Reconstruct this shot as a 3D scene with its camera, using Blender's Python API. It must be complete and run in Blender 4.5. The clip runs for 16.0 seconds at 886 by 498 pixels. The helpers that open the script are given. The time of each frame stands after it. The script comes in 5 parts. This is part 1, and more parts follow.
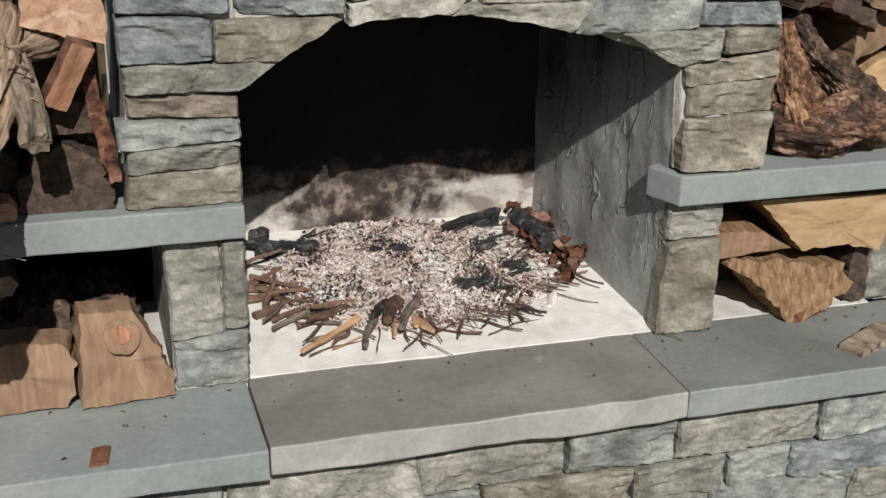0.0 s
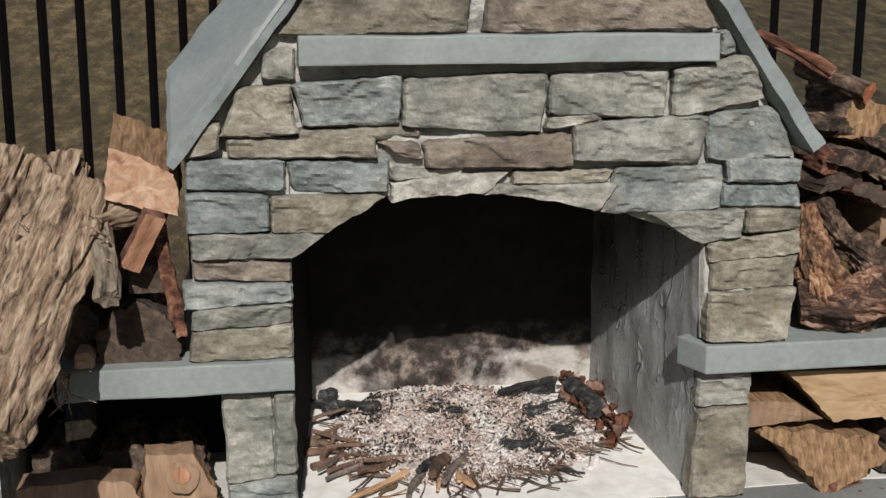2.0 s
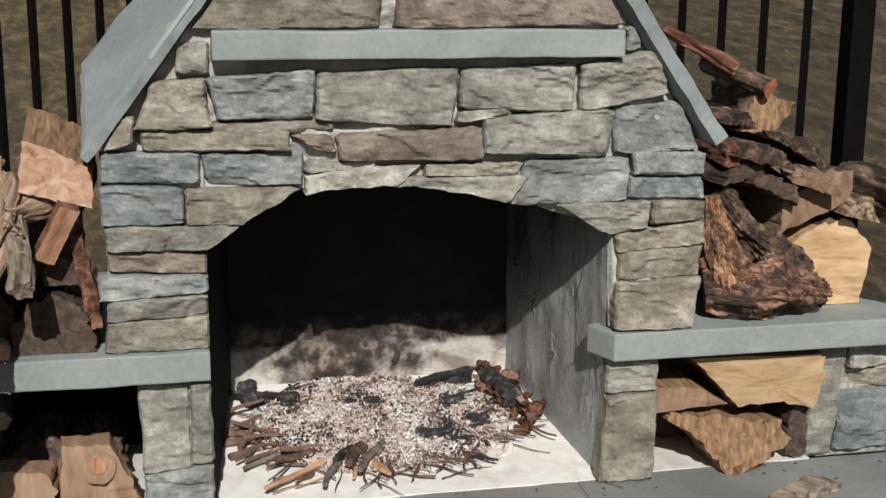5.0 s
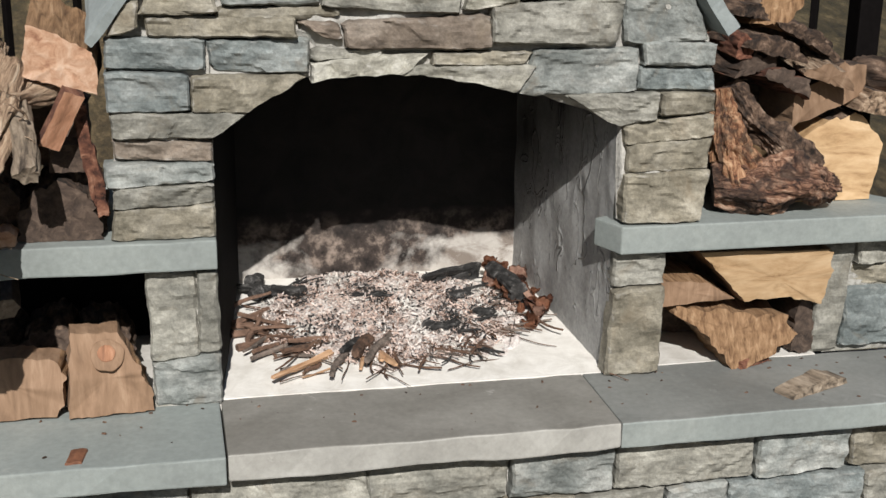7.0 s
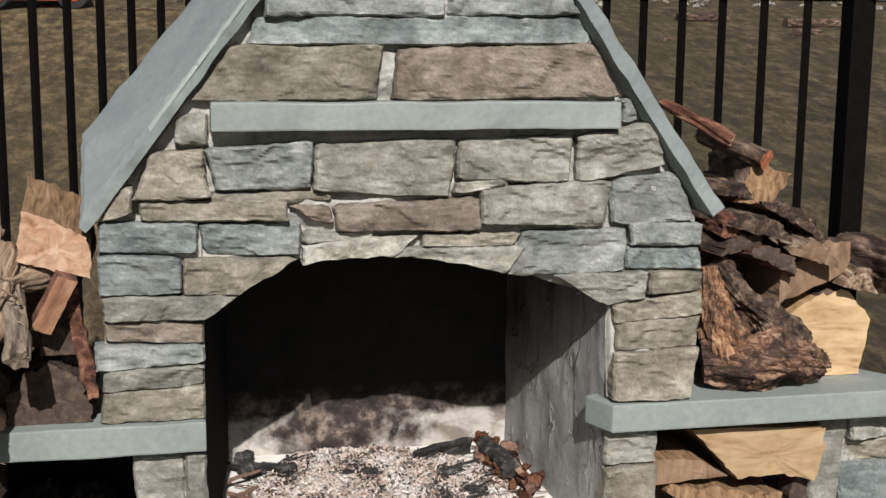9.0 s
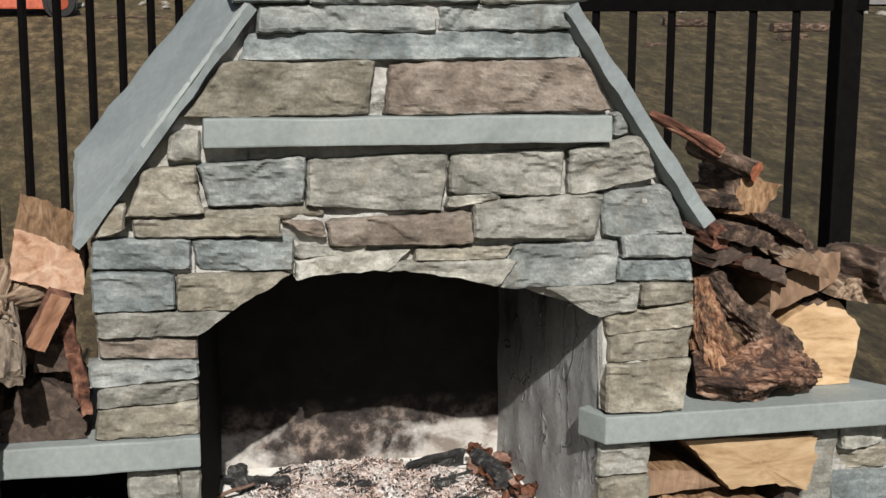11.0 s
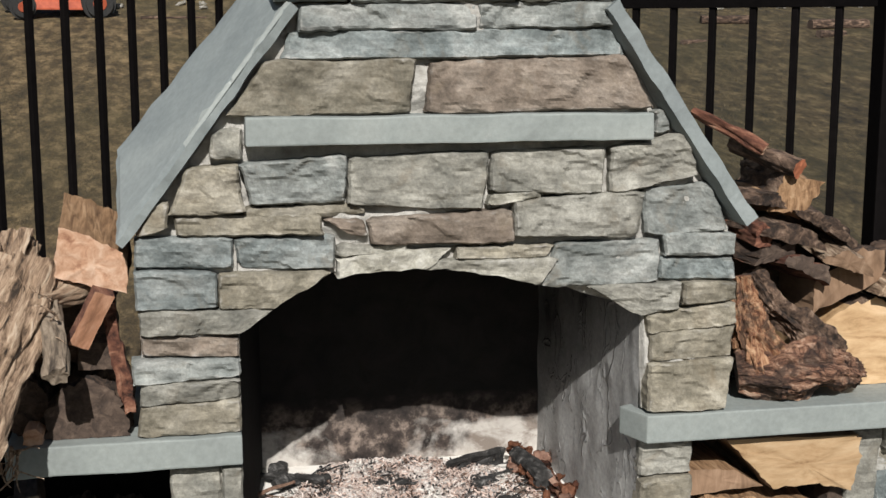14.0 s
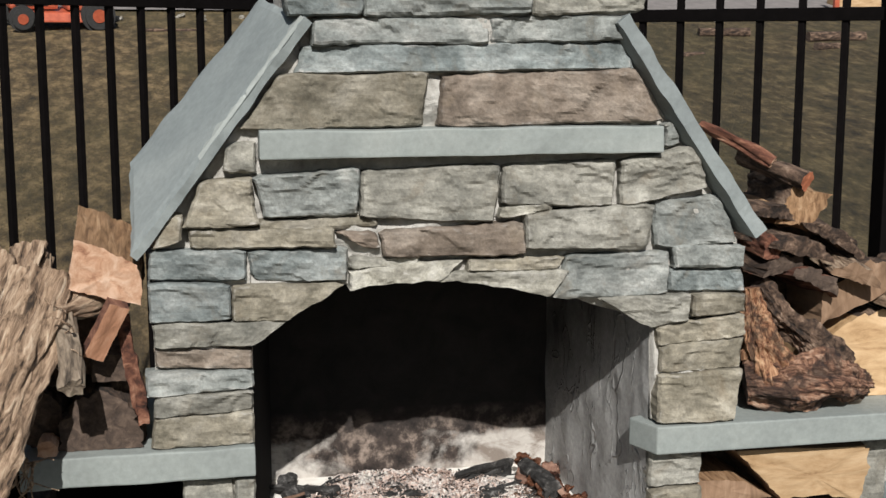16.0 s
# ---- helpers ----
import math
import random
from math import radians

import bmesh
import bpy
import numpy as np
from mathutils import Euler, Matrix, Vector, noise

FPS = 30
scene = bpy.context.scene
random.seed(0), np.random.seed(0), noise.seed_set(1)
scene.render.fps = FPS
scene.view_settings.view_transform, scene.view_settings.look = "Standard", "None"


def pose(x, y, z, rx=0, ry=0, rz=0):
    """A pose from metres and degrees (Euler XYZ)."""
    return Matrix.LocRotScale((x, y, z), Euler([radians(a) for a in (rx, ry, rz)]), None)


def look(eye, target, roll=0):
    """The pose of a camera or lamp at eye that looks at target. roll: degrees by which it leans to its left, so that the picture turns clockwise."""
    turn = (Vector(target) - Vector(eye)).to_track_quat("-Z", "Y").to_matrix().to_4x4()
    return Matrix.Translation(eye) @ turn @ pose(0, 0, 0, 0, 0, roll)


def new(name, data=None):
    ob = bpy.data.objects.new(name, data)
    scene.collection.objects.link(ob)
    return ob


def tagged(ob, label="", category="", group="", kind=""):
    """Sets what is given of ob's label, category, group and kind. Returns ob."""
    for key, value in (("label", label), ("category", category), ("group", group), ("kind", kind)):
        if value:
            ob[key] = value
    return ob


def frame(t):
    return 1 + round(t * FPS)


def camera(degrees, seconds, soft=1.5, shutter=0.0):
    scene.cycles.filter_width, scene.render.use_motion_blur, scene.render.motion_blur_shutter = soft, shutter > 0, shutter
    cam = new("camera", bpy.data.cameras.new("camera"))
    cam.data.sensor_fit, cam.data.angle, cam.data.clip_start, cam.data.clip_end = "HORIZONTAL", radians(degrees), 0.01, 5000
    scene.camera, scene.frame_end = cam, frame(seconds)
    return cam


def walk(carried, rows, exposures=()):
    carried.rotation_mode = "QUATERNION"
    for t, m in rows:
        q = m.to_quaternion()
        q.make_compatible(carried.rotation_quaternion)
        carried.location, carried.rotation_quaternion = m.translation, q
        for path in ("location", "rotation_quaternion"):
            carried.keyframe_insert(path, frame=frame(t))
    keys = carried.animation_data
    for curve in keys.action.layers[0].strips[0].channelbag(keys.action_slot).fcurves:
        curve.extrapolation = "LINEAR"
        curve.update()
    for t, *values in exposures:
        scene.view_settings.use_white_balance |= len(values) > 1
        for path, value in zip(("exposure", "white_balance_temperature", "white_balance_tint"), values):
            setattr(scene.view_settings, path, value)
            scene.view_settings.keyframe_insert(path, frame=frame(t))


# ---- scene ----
cam = camera(38.0, 16.0, soft=1.5)
PATH = [
    (0, (-0.751, -2.306, 1.197), (-0.211, -0.524, 0.467), 1.0),
    (0.5, (-0.698, -2.44, 1.235), (-0.175, -0.615, 0.606), 3.3),
    (1, (-0.587, -2.537, 1.185), (-0.154, -0.709, 0.5), 2.2),
    (1.5, (-0.597, -2.547, 1.189), (-0.189, -0.697, 0.549), 0.7),
    (2, (-0.572, -2.6, 1.218), (-0.247, -0.679, 0.768), 0.1),
    (2.5, (-0.538, -2.632, 1.223), (-0.15, -0.732, 0.735), 0.2),
    (3, (-0.544, -2.652, 1.203), (-0.153, -0.747, 0.736), -0.6),
    (3.5, (-0.542, -2.656, 1.22), (-0.147, -0.752, 0.751), -0.1),
    (6, (-0.545, -2.665, 1.217), (-0.108, -0.765, 0.769), 0.6),
    (6.5, (-0.537, -2.664, 1.19), (-0.116, -0.779, 0.672), 0.8),
    (7, (-0.536, -2.667, 1.165), (-0.129, -0.797, 0.583), 0.8),
    (7.5, (-0.556, -2.659, 1.166), (-0.128, -0.78, 0.629), 1.4),
    (8, (-0.576, -2.656, 1.178), (-0.153, -0.754, 0.725), 1.2),
    (8.5, (-0.555, -2.667, 1.211), (-0.116, -0.758, 0.81), 1.4),
    (9, (-0.528, -2.67, 1.222), (-0.103, -0.746, 0.873), 0.6),
    (11.5, (-0.549, -2.673, 1.251), (-0.104, -0.752, 0.912), 0.3),
    (12, (-0.56, -2.665, 1.256), (-0.121, -0.743, 0.922), 0.4),
    (12.5, (-0.563, -2.668, 1.241), (-0.137, -0.747, 0.883), 0.3),
    (13, (-0.557, -2.674, 1.242), (-0.166, -0.746, 0.882), 0.5),
    (13.5, (-0.552, -2.674, 1.24), (-0.144, -0.747, 0.894), 0.1),
    (14, (-0.551, -2.667, 1.242), (-0.161, -0.736, 0.898), -0.0),
    (14.5, (-0.564, -2.671, 1.246), (-0.17, -0.738, 0.917), -0.1),
    (15, (-0.581, -2.672, 1.247), (-0.197, -0.736, 0.924), 0.2),
    (15.5, (-0.586, -2.673, 1.25), (-0.193, -0.739, 0.928), 0.0),
    (16, (-0.588, -2.677, 1.246), (-0.191, -0.744, 0.92), -0.0),
]
walk(cam, [(t, look(eye, target, roll)) for t, eye, target, roll in PATH], [(0.0, -0.10), (2.0, -0.16), (3.5, -0.12), (6.0, 0.04), (7.0, 0.10), (9.0, 0.10), (12.0, 0.14), (16.0, 0.14)])

# ---- world and sun ----
SUN_WAY = Vector((0.09, 0.66, -0.50)).normalized()
world = bpy.data.worlds.new("sky")
scene.world = world
world.use_nodes = True
wn = world.node_tree.nodes
sky = wn.new("ShaderNodeTexSky")
sky.sky_type = "NISHITA"
sky.sun_disc = False
sky.sun_elevation = radians(37)
sky.sun_rotation = radians(188)
world.node_tree.links.new(sky.outputs[0], wn["Background"].inputs[0])
wn["Background"].inputs[1].default_value = 0.04
sun_data = bpy.data.lights.new("sun", "SUN")
sun_data.energy, sun_data.angle, sun_data.color = 5.0, radians(0.5), (1.0, 0.96, 0.91)
sun = new("sun", sun_data)
sun.matrix_world = look((0, 0, 6), Vector((0, 0, 6)) + SUN_WAY)


# ---- materials ----
def material(name, rough=0.85, metal=0.0):
    m = bpy.data.materials.new(name)
    m.use_nodes = True
    n, l = m.node_tree.nodes, m.node_tree.links
    b = n["Principled BSDF"]
    b.inputs["Roughness"].default_value, b.inputs["Metallic"].default_value = rough, metal
    return m, n, l, b


def coords(n, l, scale=(1, 1, 1), spread=0.0):
    tc, mp = n.new("ShaderNodeTexCoord"), n.new("ShaderNodeMapping")
    mp.inputs["Scale"].default_value = scale
    if spread:
        info, mul = n.new("ShaderNodeObjectInfo"), n.new("ShaderNodeVectorMath")
        mul.operation = "MULTIPLY_ADD"
        mul.inputs[1].default_value = (spread, spread * 1.7, spread * 2.3)
        l.new(info.outputs["Random"], mul.inputs[0])
        l.new(tc.outputs["Object"], mul.inputs[2])
        l.new(mul.outputs[0], mp.inputs["Vector"])
    else:
        l.new(tc.outputs["Object"], mp.inputs["Vector"])
    return mp.outputs[0]


def noise_tex(n, l, vec, scale, detail=5.0, rough=0.6, distort=0.0):
    t = n.new("ShaderNodeTexNoise")
    t.inputs["Scale"].default_value, t.inputs["Detail"].default_value = scale, detail
    t.inputs["Roughness"].default_value, t.inputs["Distortion"].default_value = rough, distort
    l.new(vec, t.inputs["Vector"])
    return t.outputs["Fac"]


def ramp(n, l, fac, stops):
    r = n.new("ShaderNodeValToRGB")
    e = r.color_ramp.elements
    while len(e) < len(stops):
        e.new(0.5)
    for el, (p, c) in zip(e, stops):
        el.position = p
        el.color = (*c, 1) if len(c) == 3 else c
    l.new(fac, r.inputs[0])
    return r.outputs[0]


def mix(n, l, fac, a, b, mode="MIX"):
    m = n.new("ShaderNodeMix")
    m.data_type, m.blend_type = "RGBA", mode
    for value, sock in ((fac, m.inputs[0]), (a, m.inputs[6]), (b, m.inputs[7])):
        if isinstance(value, (int, float)):
            sock.default_value = value
        elif isinstance(value, tuple):
            sock.default_value = (*value, 1)
        else:
            l.new(value, sock)
    return m.outputs[2]


def bump(n, l, b, height, strength, distance, under=None):
    k = n.new("ShaderNodeBump")
    k.inputs["Strength"].default_value, k.inputs["Distance"].default_value = strength, distance
    l.new(height, k.inputs["Height"])
    if under is not None:
        l.new(under, k.inputs["Normal"])
    l.new(k.outputs[0], b.inputs["Normal"])
    return k.outputs[0]


def vary(n, l, colour, low, high):
    """A shift of brightness from piece to piece."""
    info, mr = n.new("ShaderNodeObjectInfo"), n.new("ShaderNodeMapRange")
    mr.inputs[3].default_value, mr.inputs[4].default_value = low, high
    l.new(info.outputs["Random"], mr.inputs[0])
    hs = n.new("ShaderNodeHueSaturation")
    l.new(mr.outputs[0], hs.inputs["Value"])
    l.new(colour, hs.inputs["Color"])
    return hs.outputs[0]


def stone_material(name, dark, mid, light, dust=0.55, relief=1.0):
    """Split-faced stone: soft patches, fine bedding streaks, speckle, rusty stains, and mortar dust that clings to worn edges."""
    m, n, l, b = material(name, 0.85)
    b.inputs["Specular IOR Level"].default_value = 0.35
    v = coords(n, l, (1, 1, 1), 3.0)
    bed = coords(n, l, (1, 1, 1.9), 3.0)
    col = ramp(n, l, noise_tex(n, l, v, 9, 6, 0.65, 0.5), [(0.36, dark), (0.5, mid), (0.64, light)])
    streak = noise_tex(n, l, bed, 22, 10, 0.74, 0.5)
    speck = noise_tex(n, l, v, 150, 5, 0.75)
    col = mix(n, l, 0.46, col, ramp(n, l, streak, [(0.36, (0.16, 0.16, 0.16)), (0.64, (0.84, 0.84, 0.84))]), "OVERLAY")
    col = mix(n, l, 0.30, col, ramp(n, l, speck, [(0.32, (0.14, 0.14, 0.14)), (0.68, (0.86, 0.86, 0.86))]), "OVERLAY")
    stain = noise_tex(n, l, v, 11, 6, 0.62, 0.8)
    col = mix(n, l, ramp(n, l, stain, [(0.55, (0, 0, 0)), (0.72, (0.42, 0.42, 0.42))]), col, (0.20, 0.155, 0.10))
    smear = noise_tex(n, l, v, 26, 9, 0.75, 0.6)
    col = mix(n, l, ramp(n, l, smear, [(dust + 0.09, (0, 0, 0)), (dust + 0.17, (0.6, 0.6, 0.6))]), col, (0.52, 0.51, 0.475))
    worn, mr, mul = n.new("ShaderNodeNewGeometry"), n.new("ShaderNodeMapRange"), n.new("ShaderNodeMath")
    mr.inputs[1].default_value, mr.inputs[2].default_value = 0.53, 0.60
    l.new(worn.outputs["Pointiness"], mr.inputs[0])
    mul.operation = "MULTIPLY"
    l.new(mr.outputs[0], mul.inputs[0])
    l.new(ramp(n, l, smear, [(0.48, (0.0, 0.0, 0.0)), (0.60, (0.85, 0.85, 0.85))]), mul.inputs[1])
    col = mix(n, l, mul.outputs[0], col, (0.54, 0.53, 0.50))
    l.new(vary(n, l, col, 0.72, 1.02), b.inputs["Base Color"])
    k = bump(n, l, b, streak, 0.5 * relief, 0.004)
    bump(n, l, b, speck, 0.35 * relief, 0.0016, k)
    return m


STONE_BLUE = stone_material("blue_stone", (0.110, 0.129, 0.129), (0.182, 0.207, 0.205), (0.285, 0.308, 0.30), 0.58)
STONE_TEAL = stone_material("green_blue_stone", (0.152, 0.167, 0.160), (0.236, 0.252, 0.240), (0.355, 0.365, 0.345), 0.56)
STONE_GREY = stone_material("grey_stone", (0.176, 0.175, 0.153), (0.260, 0.254, 0.220), (0.380, 0.373, 0.330), 0.54)
STONE_OLIVE = stone_material("olive_stone", (0.158, 0.144, 0.110), (0.245, 0.224, 0.175), (0.35, 0.327, 0.27), 0.57)
STONE_RED = stone_material("rust_brown_stone", (0.135, 0.108, 0.085), (0.215, 0.175, 0.14), (0.31, 0.265, 0.22), 0.57)
STONE_PALE = stone_material("pale_stone", (0.25, 0.24, 0.20), (0.36, 0.35, 0.30), (0.48, 0.47, 0.42), 0.50)
TONES = {"b": STONE_BLUE, "t": STONE_TEAL, "g": STONE_GREY, "o": STONE_OLIVE, "r": STONE_RED, "w": STONE_PALE}


def slab_material(name, dark, mid, light, patch):
    """Sawn flagstone, nearly smooth."""
    m, n, l, b = material(name, 0.75)
    v = coords(n, l, (1, 1, 1), 2.0)
    big = noise_tex(n, l, v, 4, 5, 0.6, 0.5)
    col = ramp(n, l, big, [(0.3, dark), (0.52, mid), (0.75, light)])
    fine = noise_tex(n, l, v, 60, 8, 0.7)
    col = mix(n, l, 0.22, col, ramp(n, l, fine, [(0.3, (0.2, 0.2, 0.2)), (0.7, (0.8, 0.8, 0.8))]), "OVERLAY")
    spot = noise_tex(n, l, v, 14, 6, 0.65, 0.6)
    col = mix(n, l, ramp(n, l, spot, [(0.66, (0, 0, 0)), (0.74, (0.6, 0.6, 0.6))]), col, patch)
    l.new(col, b.inputs["Base Color"])
    bump(n, l, b, fine, 0.3, 0.003)
    return m


SLAB_BLUE = slab_material("sawn_bluestone", (0.20, 0.222, 0.215), (0.24, 0.268, 0.258), (0.29, 0.315, 0.30), (0.36, 0.37, 0.35))
SLAB_GREY = slab_material("weathered_hearth_slab", (0.165, 0.158, 0.14), (0.215, 0.208, 0.188), (0.28, 0.272, 0.248), (0.46, 0.45, 0.42))
SLAB_DARK = slab_material("damp_grey_hearth_slab", (0.145, 0.15, 0.142), (0.185, 0.192, 0.182), (0.235, 0.242, 0.23), (0.30, 0.305, 0.29))
SLAB_COPING = slab_material("coping_bluestone", (0.178, 0.203, 0.206), (0.22, 0.25, 0.25), (0.275, 0.305, 0.30), (0.34, 0.36, 0.345))
SLAB_PALE = slab_material("pale_mortar_smeared_stone", (0.27, 0.265, 0.245), (0.34, 0.335, 0.31), (0.42, 0.415, 0.39), (0.58, 0.57, 0.54))
SLAB_FLAKED = slab_material("flaked_bluestone", (0.27, 0.295, 0.285), (0.33, 0.36, 0.345), (0.38, 0.41, 0.39), (0.42, 0.44, 0.42))


def mortar_material():
    m, n, l, b = material("mortar", 0.95)
    v = coords(n, l)
    a = noise_tex(n, l, v, 30, 8, 0.7)
    l.new(ramp(n, l, a, [(0.3, (0.27, 0.26, 0.235)), (0.55, (0.44, 0.43, 0.40)), (0.75, (0.55, 0.54, 0.51))]), b.inputs["Base Color"])
    bump(n, l, b, a, 0.9, 0.012)
    return m


MORTAR = mortar_material()


def parge_material():
    """Trowelled plaster of the firebox side: smooth passes with torn ridges and sharp little lips, with shade painted
    in towards the back and top.
    """
    m, n, l, b = material("trowelled_parging", 0.62)
    v = coords(n, l, (1, 1, 0.5))
    a = noise_tex(n, l, coords(n, l, (1, 1, 0.55)), 12, 2, 0.5, 0.7)
    a2 = noise_tex(n, l, v, 24, 2, 0.5, 1.0)
    f = noise_tex(n, l, coords(n, l), 90, 6, 0.65)
    col = ramp(n, l, f, [(0.3, (0.22, 0.22, 0.217)), (0.6, (0.31, 0.31, 0.303)), (0.8, (0.42, 0.415, 0.40))])
    col = mix(n, l, 0.4, col, ramp(n, l, noise_tex(n, l, coords(n, l), 8, 4, 0.6), [(0.35, (0.25, 0.25, 0.25)), (0.65, (0.75, 0.75, 0.75))]), "OVERLAY")
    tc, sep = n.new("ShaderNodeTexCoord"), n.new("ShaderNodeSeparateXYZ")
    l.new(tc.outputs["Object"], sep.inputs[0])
    # shade put into the colour: near-black with growing height and depth
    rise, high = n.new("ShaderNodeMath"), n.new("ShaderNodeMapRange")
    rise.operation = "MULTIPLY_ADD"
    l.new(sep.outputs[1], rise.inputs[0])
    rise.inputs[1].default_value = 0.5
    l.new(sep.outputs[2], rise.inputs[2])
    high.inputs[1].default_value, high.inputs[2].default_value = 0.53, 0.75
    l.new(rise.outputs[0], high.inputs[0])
    side_shade = mix(n, l, 0.35, high.outputs[0], ramp(n, l, noise_tex(n, l, v, 6, 6, 0.65), [(0.4, (0, 0, 0)), (0.6, (1, 1, 1))]), "MULTIPLY")
    col = mix(n, l, side_shade, col, (0.012, 0.011, 0.011))
    l.new(col, b.inputs["Base Color"])
    lip = [(0.30, (0.3, 0.3, 0.3)), (0.60, (0.40, 0.40, 0.40)), (0.615, (1, 1, 1)), (0.645, (0.35, 0.35, 0.35)), (0.75, (0.3, 0.3, 0.3))]
    k = bump(n, l, b, ramp(n, l, a, lip), 1.0, 0.010)
    k = bump(n, l, b, ramp(n, l, a2, [(0.62, (0.2, 0.2, 0.2)), (0.65, (0.9, 0.9, 0.9)), (0.70, (0.3, 0.3, 0.3))]), 0.8, 0.006, k)
    bump(n, l, b, f, 0.35, 0.002, k)
    return m


PARGE = parge_material()


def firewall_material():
    """Pale firebox back with soot where the fire burned and shade painted black above."""
    m, n, l, b = material("sooted_shaded_firebrick_plaster", 0.95)
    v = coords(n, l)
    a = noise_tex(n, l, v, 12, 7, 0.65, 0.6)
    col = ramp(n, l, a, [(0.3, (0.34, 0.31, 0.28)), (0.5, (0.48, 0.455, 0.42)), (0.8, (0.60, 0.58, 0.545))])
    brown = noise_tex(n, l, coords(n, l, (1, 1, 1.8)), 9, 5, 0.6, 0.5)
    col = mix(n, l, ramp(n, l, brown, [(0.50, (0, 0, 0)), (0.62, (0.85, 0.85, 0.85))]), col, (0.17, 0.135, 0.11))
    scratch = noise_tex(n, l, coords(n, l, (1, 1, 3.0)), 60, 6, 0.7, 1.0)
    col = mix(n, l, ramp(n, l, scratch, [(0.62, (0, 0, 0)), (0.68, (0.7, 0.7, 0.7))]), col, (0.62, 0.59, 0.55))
    # a soot blot about the fire's place and an upper wall darkened as shade, both broken by noise
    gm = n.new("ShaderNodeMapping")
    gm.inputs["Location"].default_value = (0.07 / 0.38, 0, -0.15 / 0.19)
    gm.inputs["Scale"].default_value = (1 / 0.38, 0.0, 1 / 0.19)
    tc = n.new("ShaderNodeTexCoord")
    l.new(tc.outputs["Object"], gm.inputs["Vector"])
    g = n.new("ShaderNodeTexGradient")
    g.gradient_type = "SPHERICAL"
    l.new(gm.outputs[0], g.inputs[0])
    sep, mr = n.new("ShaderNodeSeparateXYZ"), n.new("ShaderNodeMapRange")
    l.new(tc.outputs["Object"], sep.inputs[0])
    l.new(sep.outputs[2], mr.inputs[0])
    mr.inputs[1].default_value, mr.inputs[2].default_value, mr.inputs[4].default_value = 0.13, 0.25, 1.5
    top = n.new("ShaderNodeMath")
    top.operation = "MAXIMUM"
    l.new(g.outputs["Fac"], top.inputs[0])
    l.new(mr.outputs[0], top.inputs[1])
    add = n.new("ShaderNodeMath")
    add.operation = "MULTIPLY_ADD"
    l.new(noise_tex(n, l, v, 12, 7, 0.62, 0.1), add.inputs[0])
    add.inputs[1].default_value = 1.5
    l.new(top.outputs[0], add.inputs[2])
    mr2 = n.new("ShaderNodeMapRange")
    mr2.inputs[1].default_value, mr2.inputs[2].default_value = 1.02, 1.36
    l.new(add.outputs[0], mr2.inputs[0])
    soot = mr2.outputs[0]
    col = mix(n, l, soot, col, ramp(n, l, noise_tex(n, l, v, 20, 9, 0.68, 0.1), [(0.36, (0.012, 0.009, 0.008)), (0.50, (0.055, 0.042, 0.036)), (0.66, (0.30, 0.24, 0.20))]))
    # near-black painted high on the wall for the shade behind the arch
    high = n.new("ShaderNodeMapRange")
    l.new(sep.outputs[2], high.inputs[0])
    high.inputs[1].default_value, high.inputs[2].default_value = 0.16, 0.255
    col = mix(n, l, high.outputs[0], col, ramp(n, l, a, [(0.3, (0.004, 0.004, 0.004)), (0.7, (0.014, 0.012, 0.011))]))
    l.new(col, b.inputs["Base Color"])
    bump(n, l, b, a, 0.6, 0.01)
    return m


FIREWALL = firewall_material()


def simple_noise(name, stops, scale, rough=0.9, relief=0.5, dist=0.004, stretch=(1, 1, 1), spread=2.0, metal=0.0):
    m, n, l, b = material(name, rough, metal)
    v = coords(n, l, stretch, spread)
    a = noise_tex(n, l, v, scale, 8, 0.68, 0.5)
    col = ramp(n, l, a, stops)
    l.new(vary(n, l, col, 0.82, 1.15), b.inputs["Base Color"])
    bump(n, l, b, a, relief, dist)
    return m


# soot black, which also stands in for shade on firebox side and niche backs
SOOT_SHADE = simple_noise("black_soot_and_shade", [(0.3, (0.003, 0.003, 0.003)), (0.7, (0.010, 0.009, 0.0095))], 18)
SOOT_SHADE.node_tree.nodes["Principled BSDF"].inputs["Specular IOR Level"].default_value = 0.1
HEARTH_FLOOR = simple_noise("white_hearth_floor", [(0.3, (0.48, 0.46, 0.42)), (0.6, (0.66, 0.645, 0.61))], 14, 0.9, 0.3)
ASH = simple_noise("wood_ash", [(0.30, (0.10, 0.082, 0.074)), (0.39, (0.36, 0.30, 0.27)), (0.48, (0.60, 0.53, 0.495)), (0.60, (0.80, 0.76, 0.73))], 30, 1.0, 0.9, 0.006)
ASH_FLAKE = simple_noise("ash_flakes", [(0.32, (0.48, 0.38, 0.33)), (0.62, (0.80, 0.75, 0.71))], 30, 1.0, 0.2)
ASH_PINK = simple_noise("scorched_pink_ash", [(0.3, (0.34, 0.23, 0.185)), (0.7, (0.66, 0.54, 0.48))], 30, 1.0, 0.2)
LEAF_PINK = simple_noise("pinkish_dry_bark", [(0.3, (0.20, 0.10, 0.07)), (0.7, (0.44, 0.28, 0.21))], 30, 0.75, 0.4)
CHAR = simple_noise("charcoal", [(0.36, (0.006, 0.006, 0.006)), (0.54, (0.03, 0.029, 0.028)), (0.66, (0.15, 0.145, 0.14)), (0.8, (0.34, 0.33, 0.32))], 46, 0.75, 0.8)
TWIG = simple_noise("dry_twig", [(0.35, (0.03, 0.018, 0.012)), (0.65, (0.16, 0.09, 0.058))], 50, 0.85, 0.6)
